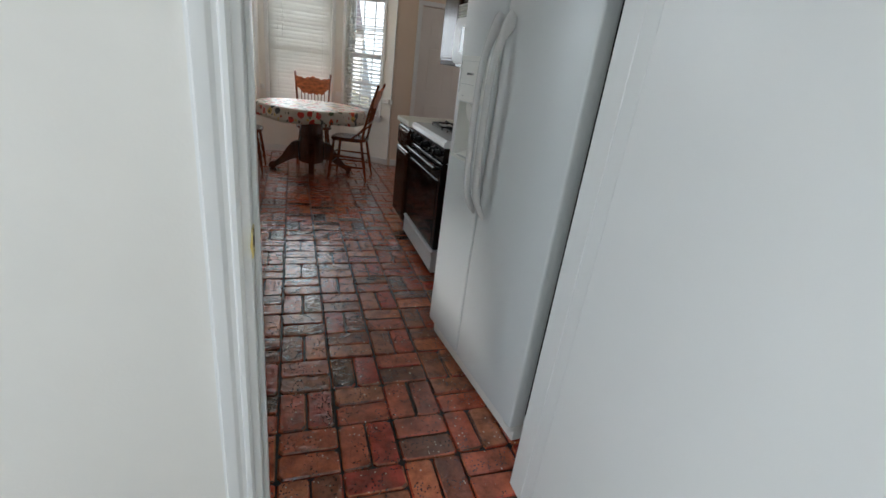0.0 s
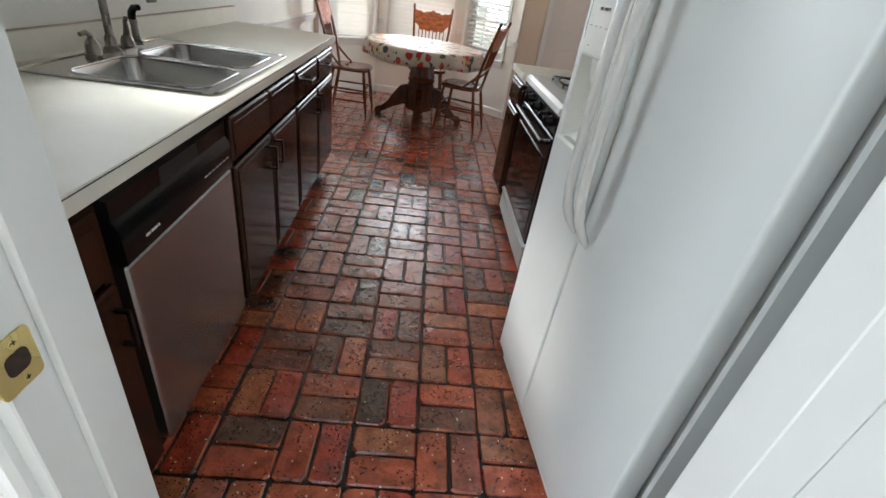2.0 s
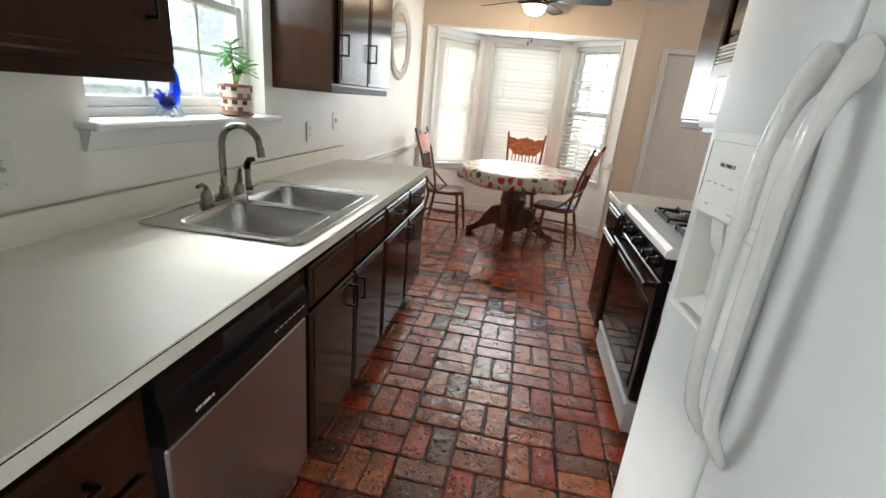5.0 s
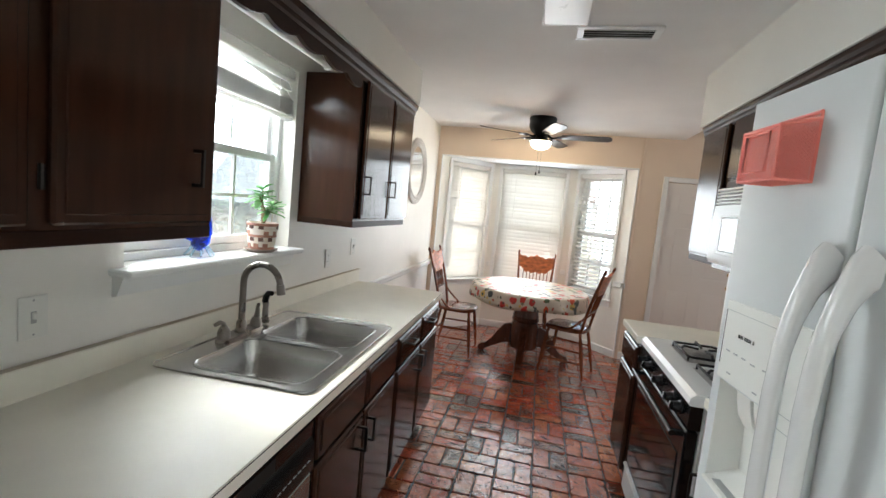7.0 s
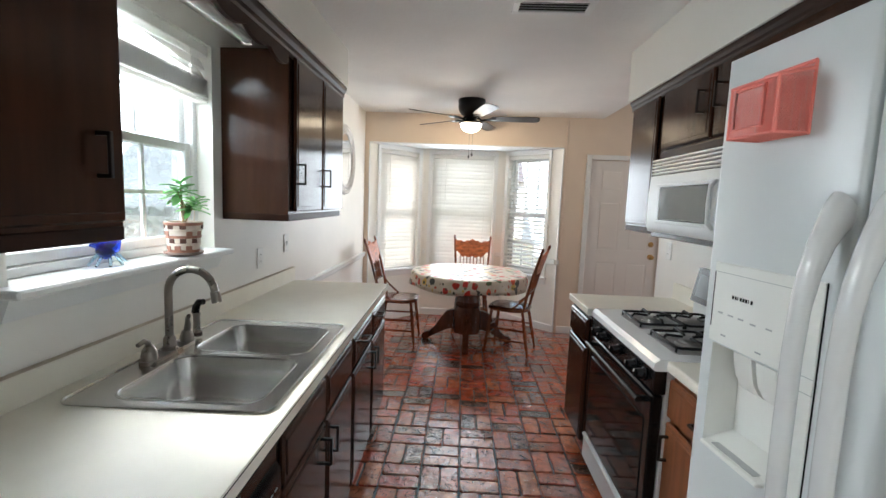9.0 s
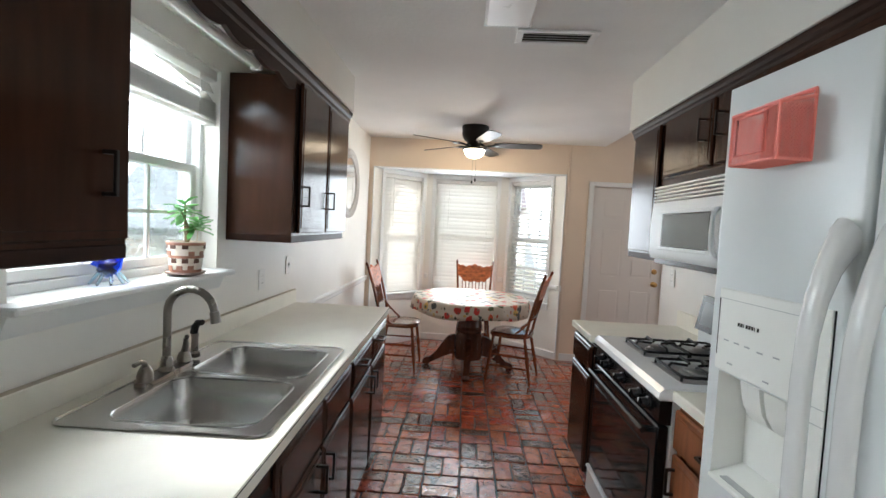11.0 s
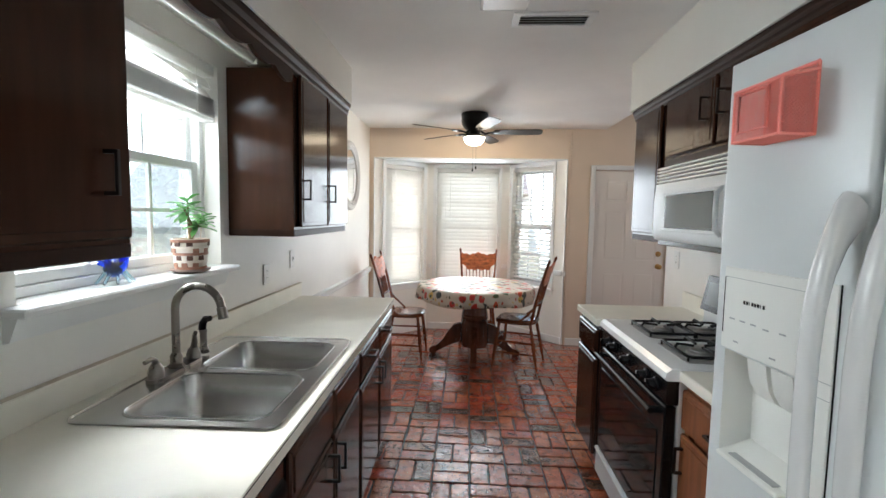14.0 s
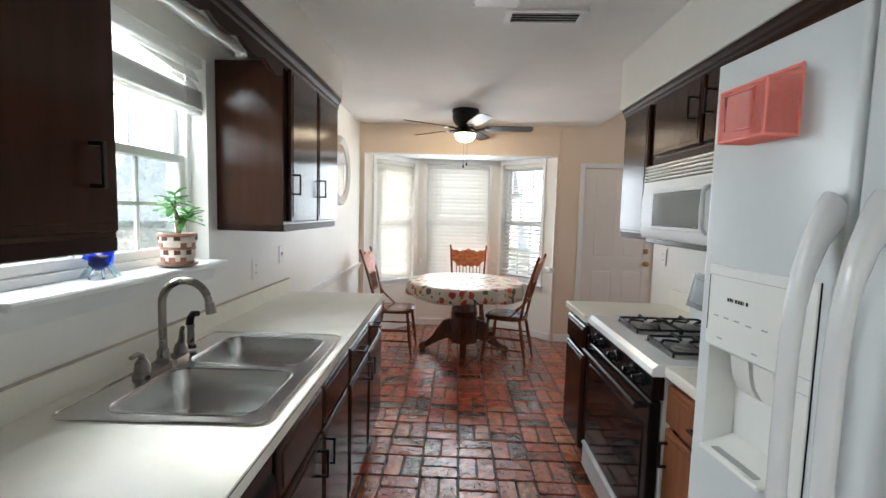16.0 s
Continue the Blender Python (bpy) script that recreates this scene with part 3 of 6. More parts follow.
part("handle", s.tube([(0, 0.10, 0.04), (0.006, 0.098, 0.075), (0.014, 0.085, 0.10), (0.03, 0.065, 0.115)], [0.013, 0.010, 0.008, 0.007], 10), NICKEL, fau)
spray = part("side_spray", Shape().lathe([(0.02, 0.01), (0.02, 0.025), (0.013, 0.034), (0.012, 0.085), (0.014, 0.092), (0.014, 0.10)], 16, (0, 0.165, 0)), NICKEL, fau)
part("spray_head", Shape().tube([(-0.004, 0.165, 0.10), (0.0, 0.165, 0.125), (0.012, 0.162, 0.142), (0.034, 0.155, 0.146)], [0.014, 0.014, 0.0125, 0.011], 12), BLACK, spray, "black spray head")

# dishwasher
dw = thing("dishwasher", RUN @ Matrix.Translation((0, 5.45, 0)), "dishwasher with a stainless door and black control panel", "dishwasher")
part("body", B(0.03, CF - 0.03, 0.003, 0.60, 0.10, 0.865), BLACK, dw)
part("door", Shape().box(CF - 0.03, CF + 0.018, 0.004, 0.598, 0.115, 0.690, c=0.006), mat("dishwasher_steel", (0.47, 0.48, 0.48), 0.26, 0.95, vary=0.04, scale=1.5, rv=0.02), dw, "brushed stainless door panel")
prof = [(CF - 0.03, 0.697), (CF + 0.022, 0.697), (CF + 0.024, 0.71), (CF + 0.022, 0.78), (CF + 0.010, 0.80), (CF + 0.012, 0.845), (CF - 0.03, 0.855)]
panel = part("control_panel", Shape().prism(prof, 0.004, 0.598, "y"), BLACK, dw, "black control panel")
part("handle_recess", B(CF + 0.0095, CF + 0.0135, 0.20, 0.40, 0.803, 0.842, c=0.0015), GROOVE, panel)
for i in range(7):
    part("button_mark", B(CF + 0.0225, CF + 0.0245, 0.40 + 0.026 * i, 0.416 + 0.026 * i, 0.738, 0.741), GREYPL, panel)
for i, w in enumerate((0.010, 0.010, 0.004, 0.010, 0.010, 0.010, 0.004, 0.010)):
    part("badge_mark", B(CF + 0.0225, CF + 0.0248, 0.085 + 0.0075 * i, 0.085 + 0.0075 * i + w * 0.5, 0.724, 0.730), WHITEPL, panel)
part("toe_panel", B(0.05, CF - 0.055, 0.004, 0.598, 0.0, 0.10), BLACK, dw)

# upper cabinets
UX, UZ0, UZ1 = 0.318, 1.358, 2.14


def upper_unit(y0, y1, label, doors, x0, x1, flip, z0=UZ0, z1=UZ1, group="wall cabinets", pull_z=0.15, inset=0.055):
    """A wall cabinet that hangs from the soffit; x0 is the wall side, x1 the front."""
    u = thing("wall_cabinet", (0, y0, z0), label, "cabinet", group)
    w, h = y1 - y0, z1 - z0
    s = Shape().box(x0, x1, 0, w, 0.012, h, c=0.002)
    part("body", s, ESPR, u)
    part("bottom_rail", B(x0, x1 + flip * 0.002, -0.001, w + 0.001, 0.0, 0.035, c=0.003), ESPRH, u)
    for a, b, side in doors:
        d = front(u, "door", x1 + flip * 0.0025, a, b, 0.045, h - 0.02, flip)
        if side:
            pull(d, x1 + flip * 0.022, b - inset if side > 0 else a + inset, 0.045 + pull_z, False, flip=flip, out=0.032)
    return u


near = upper_unit(FY1 + 0.003, 6.022, "dark brown wall cabinet with two doors beside the window", [(0.02, 0.475, 1), (0.515, 0.95, 1)], 0.001, UX, 1, inset=0.082)
part("hinge", Shape().tube([(UX + 0.006, 0.505, 0.115), (UX + 0.006, 0.505, 0.165)], 0.006, 8), BRONZE, near, "small dark hinge")
upper_unit(7.045, 7.92, "glossy dark brown wall cabinet with two doors", [(0.045, 0.435, -1), (0.455, 0.86, -1)], 0.001, UX, 1, pull_z=0.18, inset=0.035)


def crown(name, y0, y1, x, flip, label, top):
    k = 0.72 if flip > 0 else 0.5
    prof = [(x + flip * k * a, top + k * b) for a, b in ((-0.03, -0.045), (0.006, -0.045), (0.008, -0.02), (0.016, -0.005), (0.018, 0.018), (0.034, 0.040), (0.040, 0.062), (0.040, 0.074), (-0.03, 0.074))]
    return setting(name, Shape().prism(prof, y0, y1, "y"), ESPRH, label, "trim", 20)


crown("crown_moulding_left", FY1 + 0.002, 7.96, UX, 1, "dark brown crown moulding along the sink cabinets", UZ1)

# scalloped valance over the window
pts = []
n = 48
for i in range(n + 1):
    u = i / n
    y = 6.022 + (7.045 - 6.022) * u
    d = 0.030 * abs(math.sin(u * math.pi * 5)) ** 0.6 + 0.02 * (2 * abs(u - 0.5)) ** 2
    pts.append((y, 2.045 + 0.055 - d))
val = thing("window_valance", (0, 0, 0), "scalloped dark brown wooden valance above the window", "valance")
part("board", Shape().prism([(6.024, UZ1 + 0.03), *pts[1:-1], (7.043, UZ1 + 0.03)], UX - 0.012, UX + 0.006, "x"), ESPRH, val)

# light tube behind the valance
tube = thing("strip_light", (0.16, 6.1, 2.155), "white strip light under the soffit above the window", "lamp")
part("housing", B(-0.03, 0.03, 0.0, 0.88, 0.02, 0.058, c=0.006), TRIM, tube)
part("diffuser", Shape().tube([(0, 0.01, 0.0), (0, 0.87, 0.0)], 0.022, 16), WHITEPL, tube)
part("end_cap", B(-0.026, 0.026, 0.87, 0.885, -0.026, 0.03, c=0.004), WHITEPL, tube)

# ---- windows ----
def grid_sash(s, w0, w1, z0, z1, d0, d1, cols, rows, frame_w=0.038, bar=0.016):
    s.box(w0, w0 + frame_w, d0, d1, z0, z1, c=0.004).box(w1 - frame_w, w1, d0, d1, z0, z1, c=0.004)
    s.box(w0 + frame_w, w1 - frame_w, d0, d1, z0, z0 + frame_w, c=0.004).box(w0 + frame_w, w1 - frame_w, d0, d1, z1 - frame_w, z1, c=0.004)
    dm = (d0 + d1) / 2
    for i in range(1, cols):
        x = w0 + (w1 - w0) * i / cols
        s.box(x - bar / 2, x + bar / 2, dm - 0.008, dm + 0.008, z0 + frame_w, z1 - frame_w, c=0.002)
    for i in range(1, rows):
        zz = z0 + (z1 - z0) * i / rows
        s.box(w0 + frame_w, w1 - frame_w, dm - 0.008, dm + 0.008, zz - bar / 2, zz + bar / 2, c=0.002)


def window(name, m, w0, w1, z0, z1, label, cols, rows, depth=0.12, set_back=0.06):
    """A double-hung window; m's x runs along the wall and its y outwards."""
    u = thing(name, m, label, "window", "", "structure")
    s = Shape()
    d0, d1 = set_back, set_back + 0.055
    s.box(w0, w0 + 0.03, d0 - 0.012, d1, z0, z1, c=0.003).box(w1 - 0.03, w1, d0 - 0.012, d1, z0, z1, c=0.003)
    s.box(w0 + 0.03, w1 - 0.03, d0 - 0.012, d1, z1 - 0.03, z1, c=0.003).box(w0 + 0.03, w1 - 0.03, d0 - 0.012, d1, z0, z0 + 0.03, c=0.003)
    part("window_frame", s, TRIM, u)
    mid = (z0 + z1) / 2
    s = Shape()
    grid_sash(s, w0 + 0.03, w1 - 0.03, z0 + 0.03, mid + 0.02, d0, d0 + 0.025, cols, rows)
    part("lower_sash", s, TRIM, u)
    s = Shape()
    grid_sash(s, w0 + 0.03, w1 - 0.03, mid - 0.018, z1 - 0.03, d0 + 0.027, d0 + 0.05, cols, rows)
    part("upper_sash", s, TRIM, u)
    for z_0, z_1, d in ((z0 + 0.05, mid, d0 + 0.0125), (mid, z1 - 0.05, d0 + 0.0385)):
        g = part("pane", B(w0 + 0.05, w1 - 0.05, d - 0.002, d + 0.002, z_0, z_1), PANE, u)
        g.visible_shadow = False
    return u


kitchen_m = Matrix.Translation((0, WY0, 0)) @ Matrix.Rotation(radians(90), 4, "Z")
kw = window("window_1", kitchen_m, 0.0, WY1 - WY0, WZ0 + 0.012, WZ1, "white double-hung kitchen window with grilles", 3, 2, set_back=0.085)
SCREEN = bpy.data.materials.new("insect_screen_mesh")
SCREEN.use_nodes = True
sn = SCREEN.node_tree
sn.nodes["Principled BSDF"].inputs["Base Color"].default_value = (0.30, 0.33, 0.33, 1)
sn.nodes["Principled BSDF"].inputs["Roughness"].default_value = 0.8
see, veil = sn.nodes.new("ShaderNodeBsdfTransparent"), sn.nodes.new("ShaderNodeMixShader")
weave = sn.nodes.new("ShaderNodeTexNoise")
weave.inputs["Scale"].default_value = 9
wide = sn.nodes.new("ShaderNodeMapRange")
wide.inputs["To Min"].default_value, wide.inputs["To Max"].default_value = 0.42, 0.56
sn.links.new(weave.outputs["Fac"], wide.inputs["Value"])
sn.links.new(wide.outputs[0], veil.inputs[0])
sn.links.new(see.outputs[0], veil.inputs[1])
sn.links.new(sn.nodes["Principled BSDF"].outputs[0], veil.inputs[2])
sn.links.new(veil.outputs[0], sn.nodes["Material Output"].inputs["Surface"])
part("insect_screen", B(0.034, WY1 - WY0 - 0.034, 0.142, 0.1435, WZ0 + 0.045, (WZ0 + WZ1) / 2 + 0.02), SCREEN, kw, "grey mesh insect screen").visible_shadow = False
s = Shape().box(-0.083, 0.001, WY0 + 0.002, WY1 - 0.002, WZ0 - 0.012, WZ0 + 0.012).box(0.001, 0.088, WY0 - 0.058, WY1 + 0.012, WZ0 - 0.012, WZ0 + 0.012, c=0.006)
s.prism([(0.001, WZ0 - 0.013), (0.045, WZ0 - 0.013), (0.03, WZ0 - 0.05), (0.02, WZ0 - 0.075), (0.001, WZ0 - 0.08)], WY0 - 0.04, WY1 - 0.004, "y")
setting("window_stool", s, TRIM, "white painted window stool and apron", "trim")

# ---- kitchen, stove side ----
RF = 1.888                      # cabinet face on this side
SY_N, SY_F = 6.638, 7.452       # the range's ends
# same dark stain as the rest, coloured lighter and redder as if lit
base_unit(6.085, SY_N - 0.006, "dark brown base cabinet beside the stove, stain painted as lit reddish brown", [(0.02, 0.545, 1)], [(0.02, 0.545, 1)], LITCAB, 1.962, RX - 0.004, -1)
base_unit(SY_F + 0.006, 7.865, "dark brown base cabinet at the counter's end", [(0.012, 0.385, 0)], [(0.012, 0.385, 0)], ESPR, RF, RX - 0.004, -1)
for y0, y1, RTX, lab in ((6.07, SY_N - 0.003, 1.932, "short cream laminate countertop between fridge and stove"), (SY_F + 0.003, 7.875, 1.860, "cream laminate countertop at the stove's far side")):
    u = thing("countertop", (0, 0, 0), lab, "countertop")
    part("worktop", Shape().prism([(RTX + 0.004, 0.874), (RTX, 0.878), (RTX, 0.910), (RTX + 0.004, CTZ), (RX - 0.022, CTZ), (RX - 0.022, CTZ + 0.10), (RX - 0.002, CTZ + 0.10), (RX - 0.002, 0.874)], y0, y1, "y"), LAM, u)

# range
rg = thing("gas_range", (0.020, SY_N, 0), "white gas range with a black glass oven door", "stove")
W = SY_F - SY_N
part("body", B(1.915, 2.51, 0.0, W, 0.03, 0.885, c=0.004), WHITEAPP, rg)
part("cooktop", Shape().prism([(1.868, 0.872), (1.862, 0.880), (1.866, 0.902), (1.885, 0.918), (2.515, 0.918), (2.515, 0.872)], -0.002, W + 0.002, "y"), ENAMEL, rg, "white enamel cooktop")
man = part("control_panel", Shape().prism([(1.915, 0.780), (1.876, 0.780), (1.868, 0.790), (1.872, 0.872), (1.915, 0.872)], 0.0, W, "y"), BLACK, rg, "black control panel")
for ky in (0.09, 0.185, 0.38, 0.575, 0.67):
    k = part("knob", Shape().lathe([(0.027, 0), (0.026, -0.006), (0.021, -0.010), (0.019, -0.030), (0.016, -0.034), (0.0, -0.034)], 20, (1.869, ky, 0.828), "x"), BLACK, man, "black burner knob")
    part("grip", B(1.826, 1.845, ky - 0.0045, ky + 0.0045, 0.812, 0.846, c=0.002), BLACK, k)
    part("marker", B(1.8255, 1.827, ky - 0.001, ky + 0.001, 0.833, 0.846), WHITEPL, k)
door = part("oven_door", B(1.868, 1.912, 0.004, W - 0.004, 0.205, 0.772, c=0.006), BLACK, rg, "black oven door")
part("oven_window", B(1.8645, 1.869, 0.055, W - 0.055, 0.24, 0.66, c=0.0015), BLKGLASS, door, "dark reflective oven glass")
s = Shape().tube([(1.835, 0.05, 0.735), (1.835, W - 0.05, 0.735)], 0.012, 12)
s.box(1.835, 1.87, 0.055, 0.08, 0.725, 0.745, c=0.003).box(1.835, 1.87, W - 0.08, W - 0.055, 0.725, 0.745, c=0.003)
part("handle", s, BLACK, door, "black towel-bar handle")
part("storage_drawer", Shape().prism([(1.915, 0.045), (1.872, 0.045), (1.866, 0.055), (1.868, 0.165), (1.858, 0.185), (1.868, 0.195), (1.915, 0.195)], 0.003, W - 0.003, "y"), WHITEAPP, rg, "white storage drawer")
part("plinth", B(1.95, 2.5, 0.02, W - 0.02, 0.0, 0.03), BLACK, rg)
bg = part("backguard", Shape().prism([(2.415, 0.918), (2.415, 0.99), (2.435, 0.995), (2.46, 1.16), (2.515, 1.16), (2.515, 0.918)], 0.0, W, "y"), WHITEAPP, rg, "white backguard")
part("clock_panel", Shape().prism([(2.412, 0.985), (2.398, 0.990), (2.435, 1.172), (2.455, 1.172)], 0.004, W + 0.01, "y"), BLACK, bg, "black tilted clock panel")
part("panel_glass", Shape().prism([(2.4035, 1.020), (2.3995, 1.021), (2.4242, 1.142), (2.4282, 1.141)], 0.05, W - 0.028, "y"), mat("clock_glass", (0.16, 0.175, 0.18), 0.15, 0.15, vary=0.05), bg, "grey reflective clock glass")
for gy0, gy1 in ((0.07, 0.345), (0.425, 0.70)):
    pan = part("burner_well", Shape().box(1.975, 2.405, gy0, gy1, 0.9185, 0.9205, c=0.0008), WELL, rg, "mottled grey enamel burner well")
    for cx in (2.09, 2.295):
        cy = (gy0 + gy1) / 2
        b = part("burner", Shape().lathe([(0.052, 0.0), (0.05, 0.006), (0.038, 0.010), (0.036, 0.016), (0.030, 0.019), (0.0, 0.020)], 24, (cx, cy, 0.921)), mat("burner_cap_aluminium", (0.30, 0.29, 0.28), 0.4, 0.8, vary=0.2), rg, "grey burner cap")
    s = Shape()
    zg = 0.952
    for cx0, cx1 in ((1.985, 2.185), (2.195, 2.395)):
        pts = [(x, y, zg - 0.012) for x, y in rounded(cx0, cx1, gy0 + 0.01, gy1 - 0.01, 0.02, 3)]
        s.tube(pts, 0.0062, 6, closed=True)
        mx, my = (cx0 + cx1) / 2, (gy0 + gy1) / 2
        for ax, ay in ((cx0, my), (cx1, my), (mx, gy0 + 0.01), (mx, gy1 - 0.01)):
            dx, dy = mx - ax, my - ay
            s.tube([(ax, ay, zg - 0.012), (ax + 0.12 * dx, ay + 0.12 * dy, zg + 0.006), (ax + 0.4 * dx, ay + 0.4 * dy, zg + 0.004), (ax + 0.78 * dx, ay + 0.78 * dy, zg)], 0.006, 6)
        for ax, ay in ((cx0, gy0 + 0.02), (cx1, gy0 + 0.02), (cx0, gy1 - 0.02), (cx1, gy1 - 0.02)):
            s.tube([(ax, ay, zg - 0.01), (ax, ay, 0.9205)], 0.0045, 6)
    part("grate", s, IRON, rg, "black cast-iron grate")

# wall cabinets and microwave
RUX = 2.185
UZR = 2.105
upper_unit(SY_F + 0.003, 7.875, "glossy dark brown wall cabinet at the end of the row", [(0.03, 0.385, 0)], RX - 0.001, RUX, -1, z0=1.344, z1=UZR)
upper_unit(SY_N - 0.01, SY_F, "dark brown wall cabinet above the microwave", [(0.02, 0.30, 1), (0.325, 0.785, -1)], RX - 0.001, RUX, -1, z0=1.748, z1=UZR, pull_z=0.16)
upper_unit(FY1 + 0.004, SY_N - 0.013, "dark brown wall cabinet above the refrigerator", [(0.02, 0.80, 1), (0.83, 1.60, -1)], RX - 0.001, RUX, -1, z0=1.84, z1=UZR, pull_z=0.1)
crown("crown_moulding_right", FY1 + 0.002, 7.912, RUX, -1, "dark brown crown moulding along the stove cabinets", UZR)
mw = thing("microwave", (0, SY_N, 1.357), "white over-the-range microwave with top louvres", "microwave")
part("body", B(2.18, RX - 0.002, 0.002, W - 0.002, 0.008, 0.388), WHITEAPP, mw)
part("underside", B(2.165, RX - 0.01, 0.01, W - 0.01, -0.022, 0.008, c=0.004), BLACK, mw, "black underside")
MWP = [(2.18, 0.0), (2.150, 0.006), (2.141, 0.03), (2.138, 0.10), (2.138, 0.20), (2.146, 0.298), (2.18, 0.298)]
door = part("door", Shape().prism(MWP, 0.16, W - 0.001, "y"), WHITEAPP, mw, "", 50)
s = Shape()
for a, b in (((0.195, 0.055), (0.70, 0.071)), ((0.195, 0.235), (0.70, 0.251)), ((0.195, 0.071), (0.222, 0.235)), ((0.668, 0.071), (0.70, 0.235))):
    s.box(2.1335, 2.142, a[0], b[0], a[1], b[1], c=0.003)
part("window_surround", s, WHITEAPP, door, "raised white window surround")
part("window_border", B(2.1352, 2.142, 0.222, 0.668, 0.071, 0.235, c=0.001), BLACK, door, "thin black window border")
part("window", B(2.1342, 2.142, 0.228, 0.662, 0.076, 0.230, c=0.001), mat("microwave_glass", (0.10, 0.115, 0.11), 0.08, 0.0, vary=0.05, spec=0.5), door, "grey reflective window")
part("door_handle", Shape().tube([(2.139, 0.172, 0.05), (2.118, 0.172, 0.075), (2.116, 0.172, 0.15), (2.118, 0.172, 0.225), (2.139, 0.172, 0.25)], [0.008, 0.009, 0.010, 0.009, 0.008], 10), WHITEAPP, door)
part("control_panel", Shape().prism(MWP, 0.001, 0.157, "y"), WHITEAPP, mw, "", 50)
gr = part("vent_grille", B(2.162, 2.18, 0.001, W - 0.001, 0.300, 0.388), BLACK, mw, "dark slots of the louvred vent")
for i in range(5):
    zz = 0.303 + 0.0168 * i
    part("louvre", Shape().prism([(2.162, zz), (2.147, zz + 0.003), (2.148, zz + 0.0115), (2.162, zz + 0.0105)], 0.001, W - 0.001, "y"), WHITEAPP, gr)

# refrigerator, standing slightly askew
A = 6.0
FR = Matrix(((math.sin(radians(A)), math.cos(radians(A)), 0, 1.704), (-math.cos(radians(A)), math.sin(radians(A)), 0, 6.015), (0, 0, 1, 0), (0, 0, 0, 1)))
FW, FH, FS = 0.822, 1.805, 0.335
fr = thing("refrigerator", FR, "white side-by-side refrigerator with curved handles", "refrigerator")
part("body", B(0.004, FW - 0.004, 0.084, 0.70, 0.05, FH - 0.02, c=0.006), WHITEAPP, fr)
part("gasket", B(0.022, FW - 0.022, 0.064, 0.084, 0.12, FH - 0.035), mat("fridge_gasket", (0.012, 0.013, 0.014), 0.7), fr, "dark door gasket")
part("toe_grille", B(0.01, FW - 0.01, 0.03, 0.078, 0.015, 0.088, c=0.004), WHITEPL, fr, "white toe grille")
part("foot", Shape().prism(rounded(FW - 0.06, FW - 0.005, 0.0, 0.07, 0.018, 4), 0.07, 0.092), WHITEPL, fr, "white hinge cover")
part("hinge_pin", B(FW - 0.05, FW - 0.012, 0.012, 0.05, 0.092, 0.1), BLACK, fr)
rx0, rx1, rz0, rz1 = 0.040, 0.222, 0.962, 1.192
fd = part("freezer_door", Shape().prism(rounded(0.0, FS - 0.004, 0.0, 0.064, 0.010, 3), 0.10, rz0).prism(rounded(0.0, FS - 0.004, 0.0, 0.064, 0.010, 3), rz1, FH).prism([(0.0, 0.064), (0.0, 0.010), (0.003, 0.003), (0.010, 0.0), (rx0, 0.0), (rx0, 0.064)], rz0, rz1).prism([(rx1, 0.064), (rx1, 0.0), (FS - 0.014, 0.0), (FS - 0.007, 0.003), (FS - 0.004, 0.010), (FS - 0.004, 0.064)], rz0, rz1), WHITEAPP, fr, "", 50)
part("fridge_door", Shape().prism(rounded(FS + 0.004, FW, 0.0, 0.064, 0.010, 3), 0.10, FH), WHITEAPP, fr, "", 50)
# ice and water dispenser
s = Shape().add([(rx0, 0.0, rz0), (rx1, 0.0, rz0), (rx1, 0.0, rz1), (rx0, 0.0, rz1), (rx0 + 0.012, 0.062, rz0 + 0.03), (rx1 - 0.012, 0.062, rz0 + 0.03), (rx1 - 0.012, 0.058, rz1 - 0.012), (rx0 + 0.012, 0.058, rz1 - 0.012)], [(0, 1, 5, 4), (1, 2, 6, 5), (2, 3, 7, 6), (3, 0, 4, 7), (4, 5, 6, 7)])
part("dispenser_recess", s, WHITEPL, fd, "off-white dispenser recess")
part("drip_tray", B(rx0 + 0.006, rx1 - 0.006, -0.012, 0.045, rz0 - 0.004, rz0 + 0.006, c=0.003), WHITEPL, fd)
part("drip_grid", B(rx0 + 0.03, rx1 - 0.03, 0.0, 0.036, rz0 + 0.0062, rz0 + 0.0082), GREYPL, fd, "grey drip grid")
s = Shape().box(rx0 - 0.010, 0.246, -0.005, 0.002, rz1 + 0.004, 1.372, c=0.002)
cp = part("dispenser_panel", s, WHITEPL, fd, "off-white dispenser control panel")
part("panel_slot", B(rx0 - 0.0065, rx0 - 0.0045, -0.0056, 0.001, rz1 + 0.036, 1.350), BLACK, cp, "thin dark slot")
part("panel_seam", B(rx0 - 0.0065, 0.245, -0.0056, 0.001, 1.3505, 1.3515), GREYPL, cp)
for px in (0.098, 0.160):
    tongue = [(0.006, rz1 - 0.004), (0.010, rz1 - 0.030), (0.016, rz1 - 0.055), (0.030, rz1 - 0.078), (0.044, rz1 - 0.088), (0.050, rz1 - 0.082), (0.038, rz1 - 0.068), (0.028, rz1 - 0.048), (0.024, rz1 - 0.004)]
    part("paddle", Shape().prism(tongue, px, px + 0.050, "x"), WHITEPL, fd, "white curved dispenser paddle", 50)
part("side_strip", B(0.250, 0.296, -0.004, 0.002, 0.95, 1.372, c=0.0015), WHITEPL, fd)
part("strip_gap", B(0.2965, 0.2985, -0.0015, 0.002, 0.95, 1.372), BLACK, fd, "thin dark gap")
